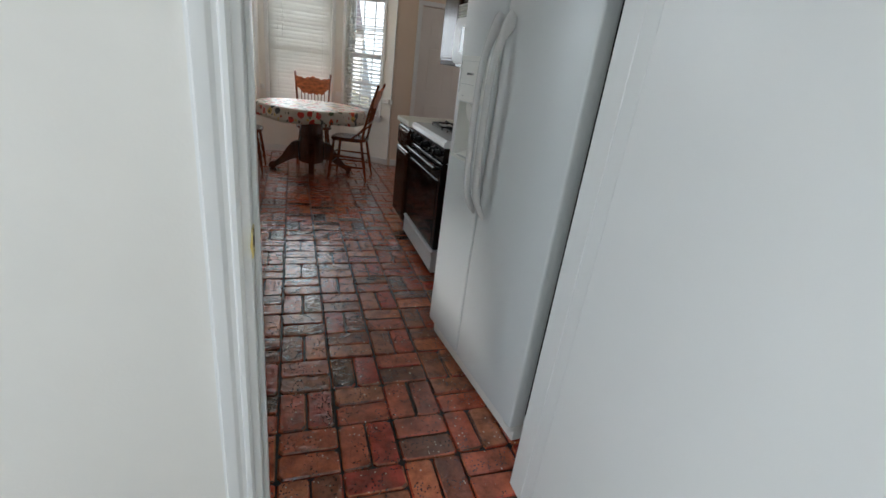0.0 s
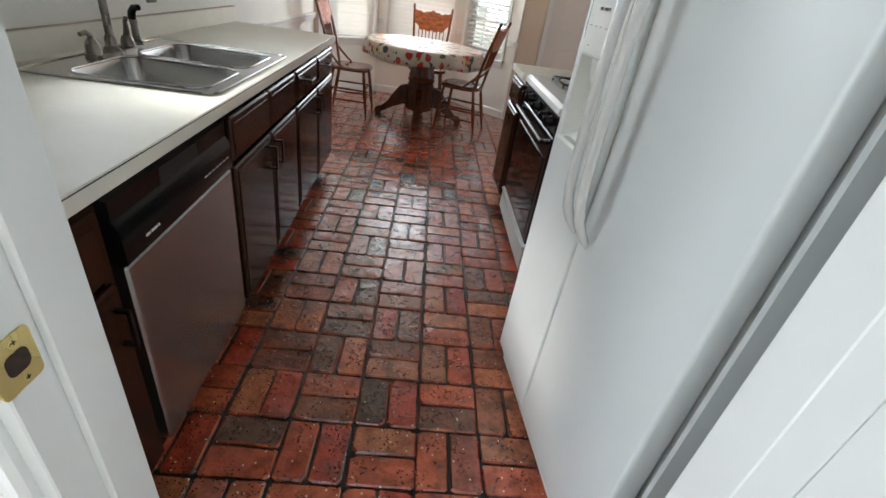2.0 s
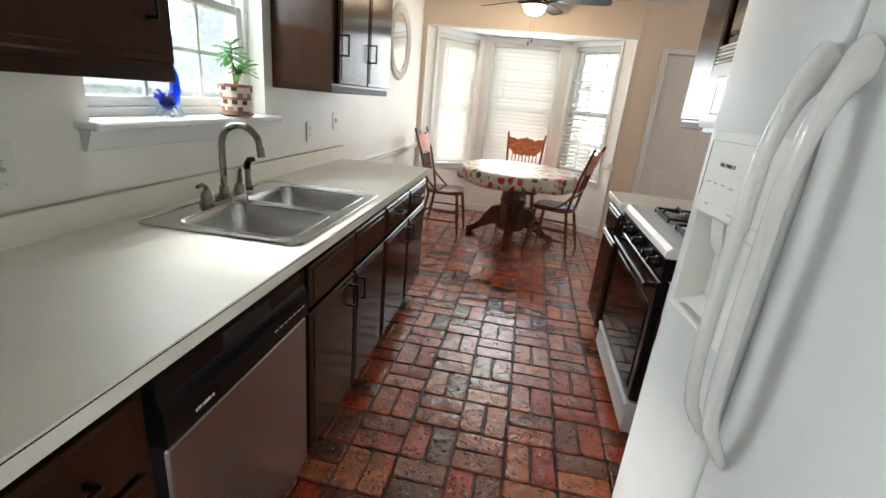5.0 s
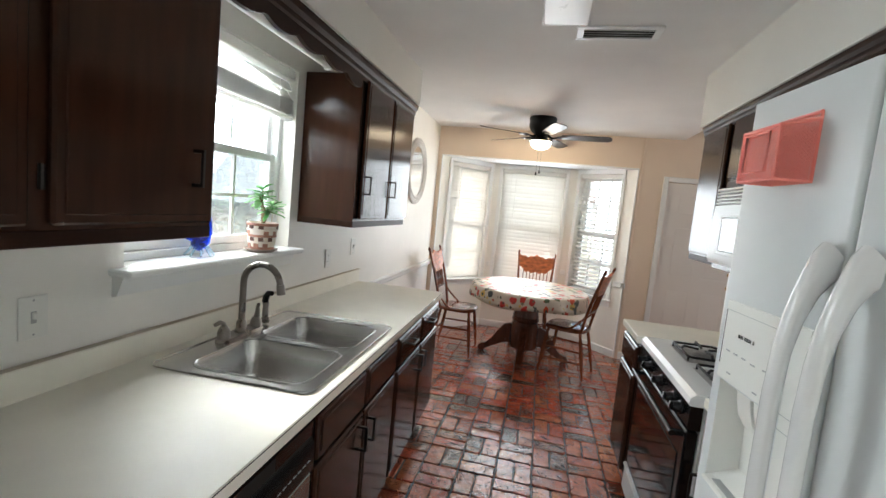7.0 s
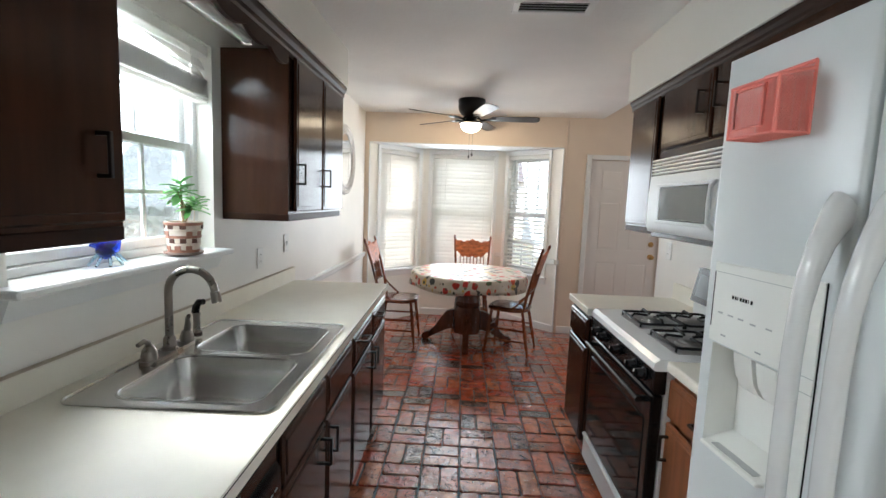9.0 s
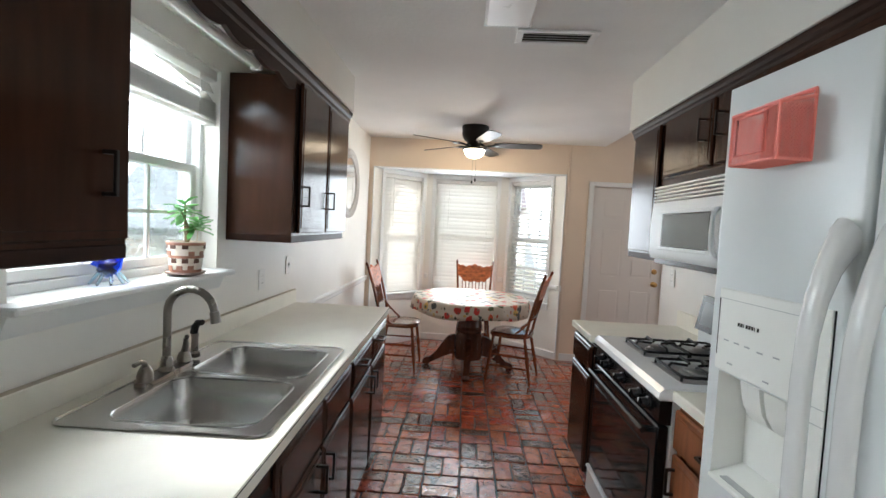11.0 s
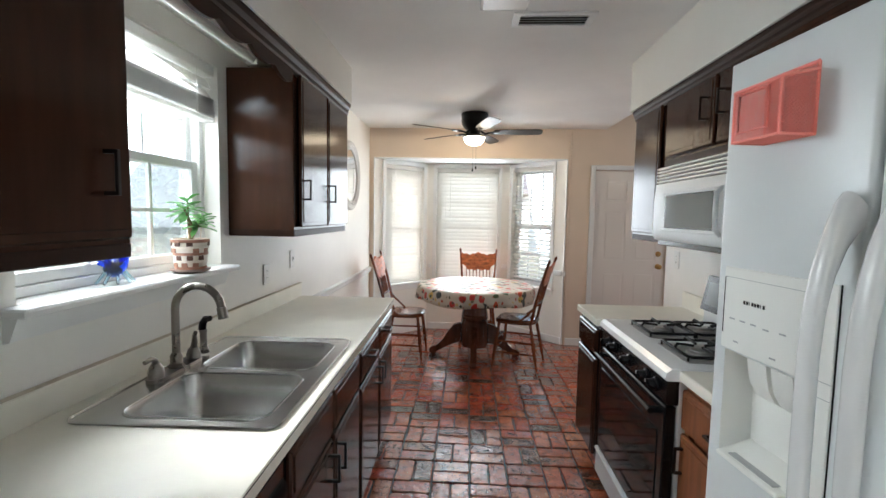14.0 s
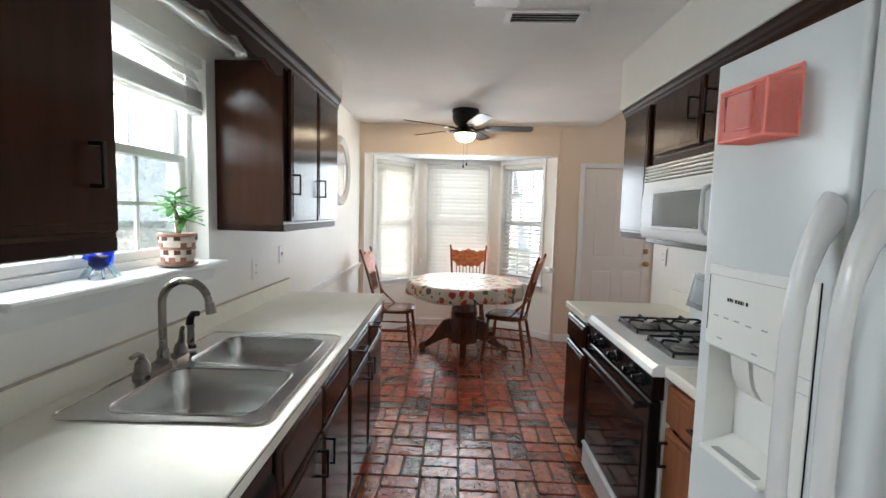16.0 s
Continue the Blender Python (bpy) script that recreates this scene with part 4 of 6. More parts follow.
for zz in (1.178, 1.206):
    part("strip_seam", B(0.250, 0.296, -0.0046, -0.003, zz, zz + 0.001), GREYPL, fd)
for i, (px, pz) in enumerate(((0.055, 1.262), (0.085, 1.262), (0.115, 1.262), (0.148, 1.26), (0.188, 1.262), (0.07, 1.215), (0.168, 1.21))):
    part("button_label", B(px, px + 0.014, -0.0062, -0.0045, pz, pz + 0.003), GREYPL, cp)
for i in range(8):
    part("badge_mark", B(0.092 + 0.0074 * i, 0.092 + 0.0074 * i + (0.0016 if i in (2, 6) else 0.0048), -0.0058, -0.0045, 1.300, 1.3075), BLACK, cp)


def handle(sx):
    """A long bowed handle: a rounded band that comes to a point below and flares into the door above."""
    keys = ((0.003, 0.772, 0.004, 0.004), (-0.008, 0.790, 0.009, 0.010), (-0.024, 0.815, 0.014, 0.012), (-0.042, 0.850, 0.0165, 0.0115), (-0.052, 0.900, 0.017, 0.0105), (-0.057, 0.970, 0.017, 0.0095), (-0.060, 1.10, 0.017, 0.0095), (-0.060, 1.26, 0.017, 0.0095), (-0.056, 1.335, 0.017, 0.0100), (-0.047, 1.390, 0.0165, 0.012), (-0.034, 1.435, 0.0165, 0.016), (-0.020, 1.465, 0.0165, 0.022), (-0.007, 1.485, 0.0165, 0.030), (0.004, 1.495, 0.0165, 0.034))
    n, verts, faces = 16, [], []
    for i, (y, z, a, b) in enumerate(keys):
        p, q = keys[max(i - 1, 0)], keys[min(i + 1, len(keys) - 1)]
        d = Vector((0, q[0] - p[0], q[1] - p[1])).normalized()
        nrm = Vector((0, -d.z, d.y))
        for j in range(n):
            t = 2 * math.pi * j / n
            c, e = math.cos(t), math.sin(t)
            verts.append(Vector((sx, y, z)) + Vector((a * math.copysign(abs(c) ** 0.75, c), 0, 0)) + nrm * b * math.copysign(abs(e) ** 0.75, e))
    for i in range(len(keys) - 1):
        for j in range(n):
            faces.append((i * n + j, i * n + (j + 1) % n, (i + 1) * n + (j + 1) % n, (i + 1) * n + j))
    faces += [tuple(range(n - 1, -1, -1)), tuple((len(keys) - 1) * n + j for j in range(n))]
    return Shape().add(verts, faces)


part("handle", handle(FS - 0.026), WHITEGLOSS, fr, "glossy white curved handle", 60)
part("handle", handle(FS + 0.052), WHITEGLOSS, fr, "glossy white curved handle", 60)

# mesh basket on the freezer door
PINK = mat("coral_wire", (0.92, 0.28, 0.23), 0.35, vary=0.05)
bk = thing("wire_basket", FR @ pose(0.112, -0.002, 1.622), "coral pink wire mesh basket held on the freezer door", "basket")


def wire_panel(s, o, u, v, nu, nv, r=0.0008):
    """A diamond mesh on the parallelogram o, o + u, o + u + v, o + v."""
    o, u, v = Vector(o), Vector(u), Vector(v)
    for sign in (1, -1):
        for k in range(-nv, nu + 1):
            a = []
            for c in (0.0, 1.0):
                fu, fv = (k + c * nv) / nu, c
                a.append((fu, fv))
            (u0, v0), (u1, v1) = a
            if u1 <= 0 or u0 >= 1:
                continue
            if u0 < 0:
                v0, u0 = v0 + (0 - u0) * (v1 - v0) / (u1 - u0), 0.0
            if u1 > 1:
                v1, u1 = v0 + (1 - u0) * (v1 - v0) / (u1 - u0), 1.0
            if sign < 0:
                u0, u1 = 1 - u0, 1 - u1
            s.tube([o + u0 * u + v0 * v, o + u1 * u + v1 * v], r, 4)


BL, BD, BHB, BHF = 0.113, 0.064, 0.122, 0.095
s = Shape()
wire_panel(s, (0, 0, 0.0), (BL, 0, 0), (0, 0, BHB), 22, 17, 0.00075)
part("back_panel", s, PINK, bk)
s = Shape()
wire_panel(s, (0, -BD, 0.0), (BL, 0, 0), (0, 0, BHF), 22, 14, 0.00075)
part("front_panel", s, PINK, bk)
s = Shape()
wire_panel(s, (0, 0, 0.0), (BL, 0, 0), (0, -BD, 0), 22, 10, 0.00075)
part("bottom_panel", s, PINK, bk)
for sx in (0, BL):
    s = Shape()
    wire_panel(s, (sx, 0, 0.0), (0, -BD, 0), (0, 0, BHF), 9, 14, 0.00075)
    part("side_panel", s, PINK, bk)
s = Shape()
s.tube([(0, 0, 0), (BL, 0, 0), (BL, -BD, 0), (0, -BD, 0)], 0.0028, 6, closed=True)
s.tube([(0, 0, BHB), (BL, 0, BHB)], 0.0036, 8)
s.tube([(0, 0, BHB - 0.012), (0, -BD, BHF), (BL, -BD, BHF), (BL, 0, BHB - 0.012)], 0.0032, 8)
for p in (((0, 0, 0), (0, 0, BHB)), ((BL, 0, 0), (BL, 0, BHB)), ((0, -BD, 0), (0, -BD, BHF)), ((BL, -BD, 0), (BL, -BD, BHF))):
    s.tube(p, 0.0028, 6)
part("rim", s, PINK, bk)
s = Shape().tube([(0.016, -BD - 0.002, 0.016), (0.088, -BD - 0.002, 0.016), (0.088, -BD - 0.002, 0.086), (0.016, -BD - 0.002, 0.086)], 0.003, 6, closed=True)
part("label_frame", s, PINK, bk)

# ---- the doorway ----
cas = [(0.0, 0.0), (0.0, 0.010), (0.006, 0.016), (0.014, 0.016), (0.018, 0.011), (0.026, 0.012), (0.034, 0.018), (0.046, 0.020), (0.056, 0.020), (0.060, 0.014), (0.064, 0.013), (0.064, 0.0)]
s = Shape().prism([(DX0 - 0.016 - u, FY0 - w) for u, w in cas], 0.0, DZ + 0.06, "z")
setting("door_casing_left", s, TRIM, "white moulded door casing", "trim", 25)
s = Shape().prism([(DX1 + 0.062 + u, FY0 - w) for u, w in cas], 0.0, DZ + 0.06, "z")
setting("door_casing_right", s, TRIM, "white moulded door casing", "trim", 25)
s = Shape().prism([(FY0 - w, DZ + 0.005 + u) for u, w in cas], DX0 - 0.005, DX1 + 0.06, "x")
setting("door_casing_head", s, TRIM, "white moulded door casing head", "trim", 25)
s = Shape().box(DX0 - 0.018, DX0, FY0 - 0.001, FY1 + 0.001, 0, DZ, c=0.002).box(DX1, DX1 + 0.018, FY0 - 0.001, FY1 + 0.001, 0, DZ, c=0.0004).box(DX0 - 0.018, DX1 + 0.018, FY0 - 0.001, FY1 + 0.001, DZ, DZ + 0.018)
s.box(DX1 - 0.004, DX1, FY0 + 0.046, FY1, 0, DZ - 0.001, c=0.002)
s.box(DX0, DX0 + 0.010, FY0 + 0.048, FY0 + 0.085, 0, DZ - 0.001, c=0.002)
setting("door_jamb", s, TRIM, "white door jamb with a stop", "trim")
st = thing("strike_plate", (DX0 + 0.0005, FY0 + 0.024, 0.958), "polished brass strike plate on the white jamb", "strike plate")
part("plate", Shape().prism([(y, z0) for y, z0 in rounded(-0.030, 0.016, -0.029, 0.029, 0.006, 3)], 0.0, 0.0018, "x"), BRASS, st)
# hole is not cut: its dark inside is painted as a mottled brown patch
part("latch_hole", Shape().prism(rounded(-0.018, 0.007, -0.0115, 0.0115, 0.007, 3), 0.0019, 0.0024, "x"), mat("latch_hole_brown", (0.035, 0.018, 0.010), 0.6, vary=0.5, scale=90), st, "dark brown patch for the uncut latch hole")
part("lip", Shape().tube([(0.002, -0.030, -0.02), (-0.001, -0.0335, 0.0), (0.002, -0.030, 0.02)], 0.002, 6), BRASS, st)
for zz in (-0.021, 0.021):
    part("screw", Shape().lathe([(0.0035, 0.0), (0.003, 0.0008), (0.0, 0.001)], 12, (0.0017, -0.003, zz), "x"), BRASS, st, "brass screw")
    part("screw_slot", Shape().box(0.0024, 0.0029, -0.0055, -0.0005, zz - 0.0006, zz + 0.0006).box(0.0024, 0.0028, -0.0036, -0.0024, zz - 0.0026, zz + 0.0026), BLACK, st)
# open door against the right-hand side
od = thing("door_2", (DX1 + 0.0003, FY0 - 0.0022, 0.0), "white interior door standing wide open", "door", "", "structure")
part("leaf", B(0.0, 0.035, -0.765, 0.0, 0.012, 2.03, c=0.0004), TRIM, od)
for zz in (0.2, 1.0, 1.8):
    part("hinge", Shape().tube([(0.040, 0.004, zz), (0.040, 0.004, zz + 0.09)], 0.005, 8), BRASS, od, "small hinge")

# ---- wall plates ----
def plate(x, y, z0, facing, label, kind):
    u = thing("wall_plate", (x, y, z0), label, kind, "wall plates")
    f = facing
    part("cover", B(0.0005 * f, 0.006 * f, -0.036, 0.036, -0.058, 0.058, c=0.002), WHITEPL, u)
    if kind == "light switch":
        part("toggle", B(0.006 * f, 0.016 * f, -0.005, 0.005, -0.004, 0.014, c=0.002), WHITEPL, u, "toggle lever")
        part("collar", B(0.0055 * f, 0.0072 * f, -0.007, 0.007, -0.016, 0.016, c=0.0005), GREYPL, u)
    else:
        for dz in (-0.02, 0.02):
            r = part("receptacle", B(0.0055 * f, 0.0072 * f, -0.017, 0.017, dz - 0.014, dz + 0.014, c=0.0005), WHITEPL, u)
            for dy in (-0.006, 0.006):
                part("slot", B(0.007 * f, 0.0076 * f, dy - 0.001, dy + 0.001, dz - 0.004, dz + 0.005), BLACK, r)
    for dz in (-0.046, 0.046) if kind == "light switch" else (0.0,):
        part("screw", Shape().lathe([(0.003, 0.0), (0.0, 0.001 * f)], 10, (0.006 * f, 0, dz), "x"), GREYPL, u)
    return u


plate(0.0, 5.774, 1.122, 1, "white toggle switch plate above the counter", "light switch")
plate(0.0, 7.434, 1.121, 1, "white outlet plate above the counter", "outlet")
plate(0.0, 7.805, 1.172, 1, "white switch plate beside the wall cabinet", "light switch")
plate(RX, 8.02, 1.205, -1, "white outlet plate on the stove wall", "outlet")

# ---- blinds ----
def slat_material():
    m = bpy.data.materials.new("blind_vinyl")
    m.use_nodes = True
    t = m.node_tree
    p = t.nodes["Principled BSDF"]
    p.inputs["Base Color"].default_value = (0.84, 0.83, 0.80, 1)
    p.inputs["Roughness"].default_value = 0.45
    tr = t.nodes.new("ShaderNodeBsdfTranslucent")
    tr.inputs["Color"].default_value = (0.88, 0.87, 0.84, 1)
    mx = t.nodes.new("ShaderNodeMixShader")
    mx.inputs[0].default_value = 0.4
    t.links.new(p.outputs[0], mx.inputs[1])
    t.links.new(tr.outputs[0], mx.inputs[2])
    t.links.new(mx.outputs[0], t.nodes["Material Output"].inputs["Surface"])
    return m


VINYL = slat_material()


def blind(m, w0, w1, z0, z1, tilt, label, spacing=0.047, raised=0.0, deep=0.030, width=0.05):
    """A horizontal blind: head rail, slats, bottom rail, cords. raised: height to which it is drawn up."""
    u = thing("window_blind", m, label, "blind", "window blinds")
    part("head_rail", B(w0, w1, deep - 0.027, deep + 0.027, z1 - 0.045, z1, c=0.004), VINYL, u)
    def slat_mesh(angle):
        a = radians(angle)
        s, k = Shape(), 5
        outline = []
        for i in range(k + 1):
            q = -0.5 + i / k
            outline.append((q * width, 0.0025 * math.cos(math.pi * q)))
        pts = outline + [(x, zz - 0.0026) for x, zz in reversed(outline)]
        pts = [(x * math.cos(a) - zz * math.sin(a), x * math.sin(a) + zz * math.cos(a)) for x, zz in pts]
        return s.prism(pts, w0 + 0.003, w1 - 0.003, "x").mesh("slat", VINYL, 50)
    bottom = z0 + raised
    zz = z1 - 0.075
    meshes = [slat_mesh(tilt + d) for d in (-3, 0, 2.5)]
    rnd = random.Random(round(w1 * 1000))
    while zz > bottom + 0.03 + (0.08 if raised else 0):
        ob = new("slat", rnd.choice(meshes))
        ob.parent = u
        ob.location = (0, deep, zz)
        zz -= spacing
    if raised:
        flatm = slat_mesh(2)
        for i in range(14):
            ob = new("slat", flatm)
            ob.parent = u
            ob.location = (0, deep + rnd.uniform(-0.003, 0.003), bottom + 0.028 + i * 0.0058)
    part("bottom_rail", B(w0, w1, deep - 0.025, deep + 0.025, bottom, bottom + 0.018, c=0.004), VINYL, u)
    n = w1 - w0
    for f in (0.14, 0.86):
        part("ladder_cord", Shape().tube([(w0 + f * n, deep - 0.027, z1 - 0.04), (w0 + f * n, deep - 0.027, bottom + 0.01)], 0.0013, 5), CORD, u)
    part("tilt_wand", Shape().tube([(w0 + 0.22 * n, deep - 0.036, z1 - 0.03), (w0 + 0.22 * n, deep - 0.04, z1 - 0.62)], 0.0035, 6), VINYL, u)
    return u


# bay windows with their casings, stools and blinds; the bay's outward side is +y in each frame
def bay_window(i, m, w0, w1, n, tilt, label, blabel):
    window("window_%d" % i, m, w0, w1, BWZ0, BWZ1, label, 3, 2, set_back=0.07)
    s = Shape()
    cw = 0.045
    s.box(w0 - cw, w0, -0.016, 0.001, BWZ0 - 0.0, BWZ1 + 0.001, c=0.004).box(w1, w1 + cw, -0.016, 0.001, BWZ0, BWZ1 + 0.001, c=0.004)
    s.box(w0 - cw, w1 + cw, -0.018, 0.001, BWZ1, BZ - 0.001, c=0.004)
    s.box(w0 - cw - 0.012, w1 + cw + 0.012, -0.045, 0.06, BWZ0 - 0.024, BWZ0 + 0.001, c=0.005)
    s.box(w0 - cw, w1 + cw, -0.014, 0.001, BWZ0 - 0.085, BWZ0 - 0.025, c=0.004)
    setting("window_trim_%d" % i, s.moved(m), TRIM, "white window casing, stool and apron", "trim")
    blind(m, w0 + 0.006, w1 - 0.006, BWZ0 + 0.004, BWZ1 - 0.002, tilt, blabel, width=0.066)
    s = Shape()
    s.box(0.012, n - 0.012, -0.014, 0.0005, 0, 0.085, c=0.004)
    setting("baseboard_bay_%d" % i, s.moved(m), TRIM, "white baseboard along the bay", "baseboard")
    s = Shape()
    for a, b in ((0.014, w0 - cw - 0.013), (w1 + cw + 0.013, n - 0.014)):
        if b > a:
            s.box(a, b, -0.022, 0.0005, 0.80, 0.86, c=0.008)
    if s.v:
        setting("chair_rail_bay_%d" % i, s.moved(m), TRIM, "short white chair rail between the windows", "trim")


bay_window(2, bay_l, 0.165, SIDE - 0.072, SIDE, 66, "white bay window with closed blinds", "white horizontal blind, nearly closed")
bay_window(3, bay_c, 0.115, (CX1 - CX0) - 0.145, CX1 - CX0, 65, "white middle bay window with lowered blinds", "white horizontal blind, lowered and half closed")
bay_window(4, bay_r, 0.048, SIDE - 0.185, SIDE, 12, "white bay window with open blinds", "white horizontal blind with its slats open")
blind(kitchen_m, 0.006, WY1 - WY0 - 0.006, WZ0 + 0.02, WZ1 - 0.002, 62, "white horizontal blind drawn up halfway", spacing=0.046, raised=0.635, deep=0.038, width=0.052)
# white lining of the bay opening
s = Shape().box(BX0 - 0.001, BX0 + 0.012, BY - 0.012, BY + 0.13, 0, BZ - 0.012, c=0.003).box(BX1 - 0.012, BX1 + 0.001, BY - 0.012, BY + 0.13, 0, BZ - 0.012, c=0.003).box(BX0 - 0.001, BX1 + 0.001, BY - 0.012, BY + 0.13, BZ - 0.012, BZ + 0.002, c=0.003)
setting("bay_lining", s, TRIM, "white painted lining of the bay opening", "trim")
s = Shape().prism([(0.0005, 0.80), (0.012, 0.80), (0.022, 0.815), (0.022, 0.835), (0.030, 0.845), (0.030, 0.858), (0.0005, 0.862)], 7.92, BY, "y")
setting("chair_rail", s, TRIM, "white chair rail along the dining wall", "trim")
setting("baseboard_left", B(0.0005, 0.013, 7.92, BY, 0, 0.085, c=0.004), TRIM, "white baseboard along the dining wall", "baseboard")
setting("wall_return_right", B(BX1 + 0.03, 2.5, BY - 0.012, BY - 0.0005, 0, 0.085, c=0.004), TRIM, "white baseboard beside the back door", "baseboard")
s = Shape().box(BX1 + 0.002, 2.262, BY - 0.03, BY - 0.0005, 0.80, 0.86, c=0.008)
setting("chair_rail_end", s, TRIM, "short white chair rail return", "trim")

# ---- back door ----
s = Shape()
cw = 0.055
s.box(BDX0 - cw, BDX0, BY - 0.016, BY + 0.001, 0, BDZ + cw, c=0.005).box(BDX1, BDX1 + cw, BY - 0.016, BY + 0.001, 0, BDZ + cw, c=0.005).box(BDX0, BDX1, BY - 0.016, BY + 0.001, BDZ, BDZ + cw, c=0.005)
setting("back_door_casing", s, TRIM, "white casing round the back door", "trim")
bd = thing("door_1", (BDX0 + 0.004, BY + 0.02, 0), "closed white six-panel back door with brass knob and deadbolt", "door", "", "structure")
lw = BDX1 - BDX0 - 0.008
part("leaf", B(0, lw, 0.006, 0.045, 0.01, BDZ - 0.004), DOORW, bd)
st_w, mid_w = 0.115, 0.10
cols = ((st_w, (lw - mid_w) / 2), ((lw + mid_w) / 2, lw - st_w))
rows = ((0.22, 0.86), (1.0, 1.55), (1.66, 1.90))
s = Shape()
s.box(0, st_w, 0, 0.006, 0.01, BDZ - 0.004).box(lw - st_w, lw, 0, 0.006, 0.01, BDZ - 0.004).box((lw - mid_w) / 2, (lw + mid_w) / 2, 0, 0.006, 0.01, BDZ - 0.004)
for a, b in ((0.01, 0.22), (0.86, 1.0), (1.55, 1.66), (1.90, BDZ - 0.004)):
    for c0, c1 in cols:
        s.box(c0, c1, 0, 0.006, a, b)
part("stiles_and_rails", s, DOORW, bd)
for c0, c1 in cols:
    for a, b in rows:
        part("panel", B(c0 + 0.022, c1 - 0.022, 0.0015, 0.007, a + 0.022, b - 0.022, c=0.004), DOORW, bd)
kx = lw - 0.085
part("knob", Shape().lathe([(0.030, 0.0), (0.030, -0.006), (0.012, -0.010), (0.011, -0.030), (0.024, -0.040), (0.027, -0.052), (0.020, -0.062), (0.0, -0.065)], 20, (kx, 0, 0.935), "y"), BRASSD, bd, "polished brass door knob")
part("deadbolt", Shape().lathe([(0.030, 0.0), (0.030, -0.008), (0.022, -0.016), (0.0, -0.018)], 20, (kx, 0, 1.078), "y"), BRASSD, bd, "brass deadbolt")
for zz in (0.2, 1.0, 1.78):
    part("hinge", Shape().tube([(-0.002, -0.004, zz), (-0.002, -0.004, zz + 0.09)], 0.006, 8), NICKEL, bd, "steel hinge")

# ---- round mirror ----
mr = thing("round_mirror", (0.0, 9.22, 1.835), "round wall mirror in a grey-white fluted frame", "mirror")
FRAME = mat("mirror_frame_grey_white", (0.58, 0.56, 0.53), 0.4, vary=0.12, scale=30)
part("frame", Shape().lathe([(0.245, 0.004), (0.246, 0.018), (0.262, 0.026), (0.272, 0.018), (0.285, 0.030), (0.30, 0.024), (0.312, 0.030), (0.325, 0.020), (0.33, 0.0), (0.245, 0.0)], 56, (0, 0, 0), "x"), FRAME, mr)
part("mirror_glass", Shape().lathe([(0.0, 0.010), (0.247, 0.010), (0.247, 0.003)], 56, (0, 0, 0), "x"), MIRROR, mr, "silvered glass")

# ---- ceiling fittings ----
fan = thing("ceiling_fan", (1.185, 9.37, H), "dark five-blade ceiling fan with a lit frosted bowl", "ceiling fan")
part("motor_housing", Shape().lathe([(0.128, 0.0), (0.132, -0.012), (0.126, -0.05), (0.130, -0.065), (0.122, -0.105), (0.098, -0.14), (0.066, -0.165), (0.05, -0.19), (0.0, -0.192)], 36), FANM, fan)
part("light_fitter", Shape().lathe([(0.05, -0.185), (0.055, -0.198), (0.108, -0.208), (0.118, -0.216), (0.116, -0.228), (0.0, -0.229)], 36), FANM, fan)
part("glass_bowl", Shape().lathe([(0.101, -0.228), (0.100, -0.240), (0.090, -0.268), (0.068, -0.290), (0.035, -0.303), (0.0, -0.306)], 36), BULB, fan, "lit frosted glass bowl").visible_shadow = False
for k in range(5):
    a = radians(-3 + 72 * k)
    m = Matrix.Rotation(a, 4, "Z")
    s = Shape().tube([(0.06, 0, -0.165), (0.10, 0.006, -0.190), (0.15, 0.012, -0.183), (0.19, 0.0, -0.181)], [0.013, 0.010, 0.011, 0.014], 8)
    arm = part("blade_arm", s.box(0.15, 0.24, -0.028, 0.028, -0.1855, -0.1805, c=0.001).moved(m), FANM, fan)
    outl = [(0.19, -0.045), (0.30, -0.056), (0.52, -0.062), (0.615, -0.060), (0.642, -0.045), (0.652, 0.0), (0.642, 0.045), (0.615, 0.060), (0.52, 0.062), (0.30, 0.056), (0.19, 0.045)]
    part("blade", Shape().prism(outl, -0.003, 0.003).moved(Matrix.Translation((0, 0, -0.176)) @ m @ Matrix.Rotation(radians(-12), 4, "X")), BLADE, fan)
for dx, ln in ((-0.012, 0.33), (0.018, 0.31)):
    ch = part("pull_chain", Shape().tube([(dx, -0.112, -0.222), (dx, -0.114, -0.20 - ln)], 0.0012, 5), NICKEL, fan)
    part("pull_fob", Shape().lathe([(0.0, 0.0), (0.004, -0.004), (0.009, -0.022), (0.006, -0.034), (0.0, -0.036)], 12, (dx, -0.114, -0.198 - ln)), FANM, ch, "dark pull knob")
fl = thing("ceiling_light", (1.28, 6.45, H), "white rectangular fluorescent ceiling fixture, switched off", "ceiling light")
part("diffuser", Shape().prism([(-0.104, 0.0), (-0.104, -0.05), (-0.094, -0.062), (0.094, -0.062), (0.104, -0.05), (0.104, 0.0)], -0.61, 0.61, "y"), PANEL, fl, "unlit white acrylic diffuser")
part("end_plate", B(-0.107, 0.107, 0.61, 0.618, -0.064, 0.0, c=0.002), TRIM, fl)
part("end_plate", B(-0.107, 0.107, -0.618, -0.61, -0.064, 0.0, c=0.002), TRIM, fl)
cv = thing("ceiling_vent", (1.54, 7.30, H), "white ceiling air register with dark slots", "air vent")
s = Shape().box(-0.20, 0.20, -0.085, -0.055, -0.010, 0.0, c=0.003).box(-0.20, 0.20, 0.055, 0.085, -0.010, 0.0, c=0.003).box(-0.20, -0.165, -0.055, 0.055, -0.010, 0.0, c=0.003).box(0.165, 0.20, -0.055, 0.055, -0.010, 0.0, c=0.003)
part("frame", s, TRIM, cv)
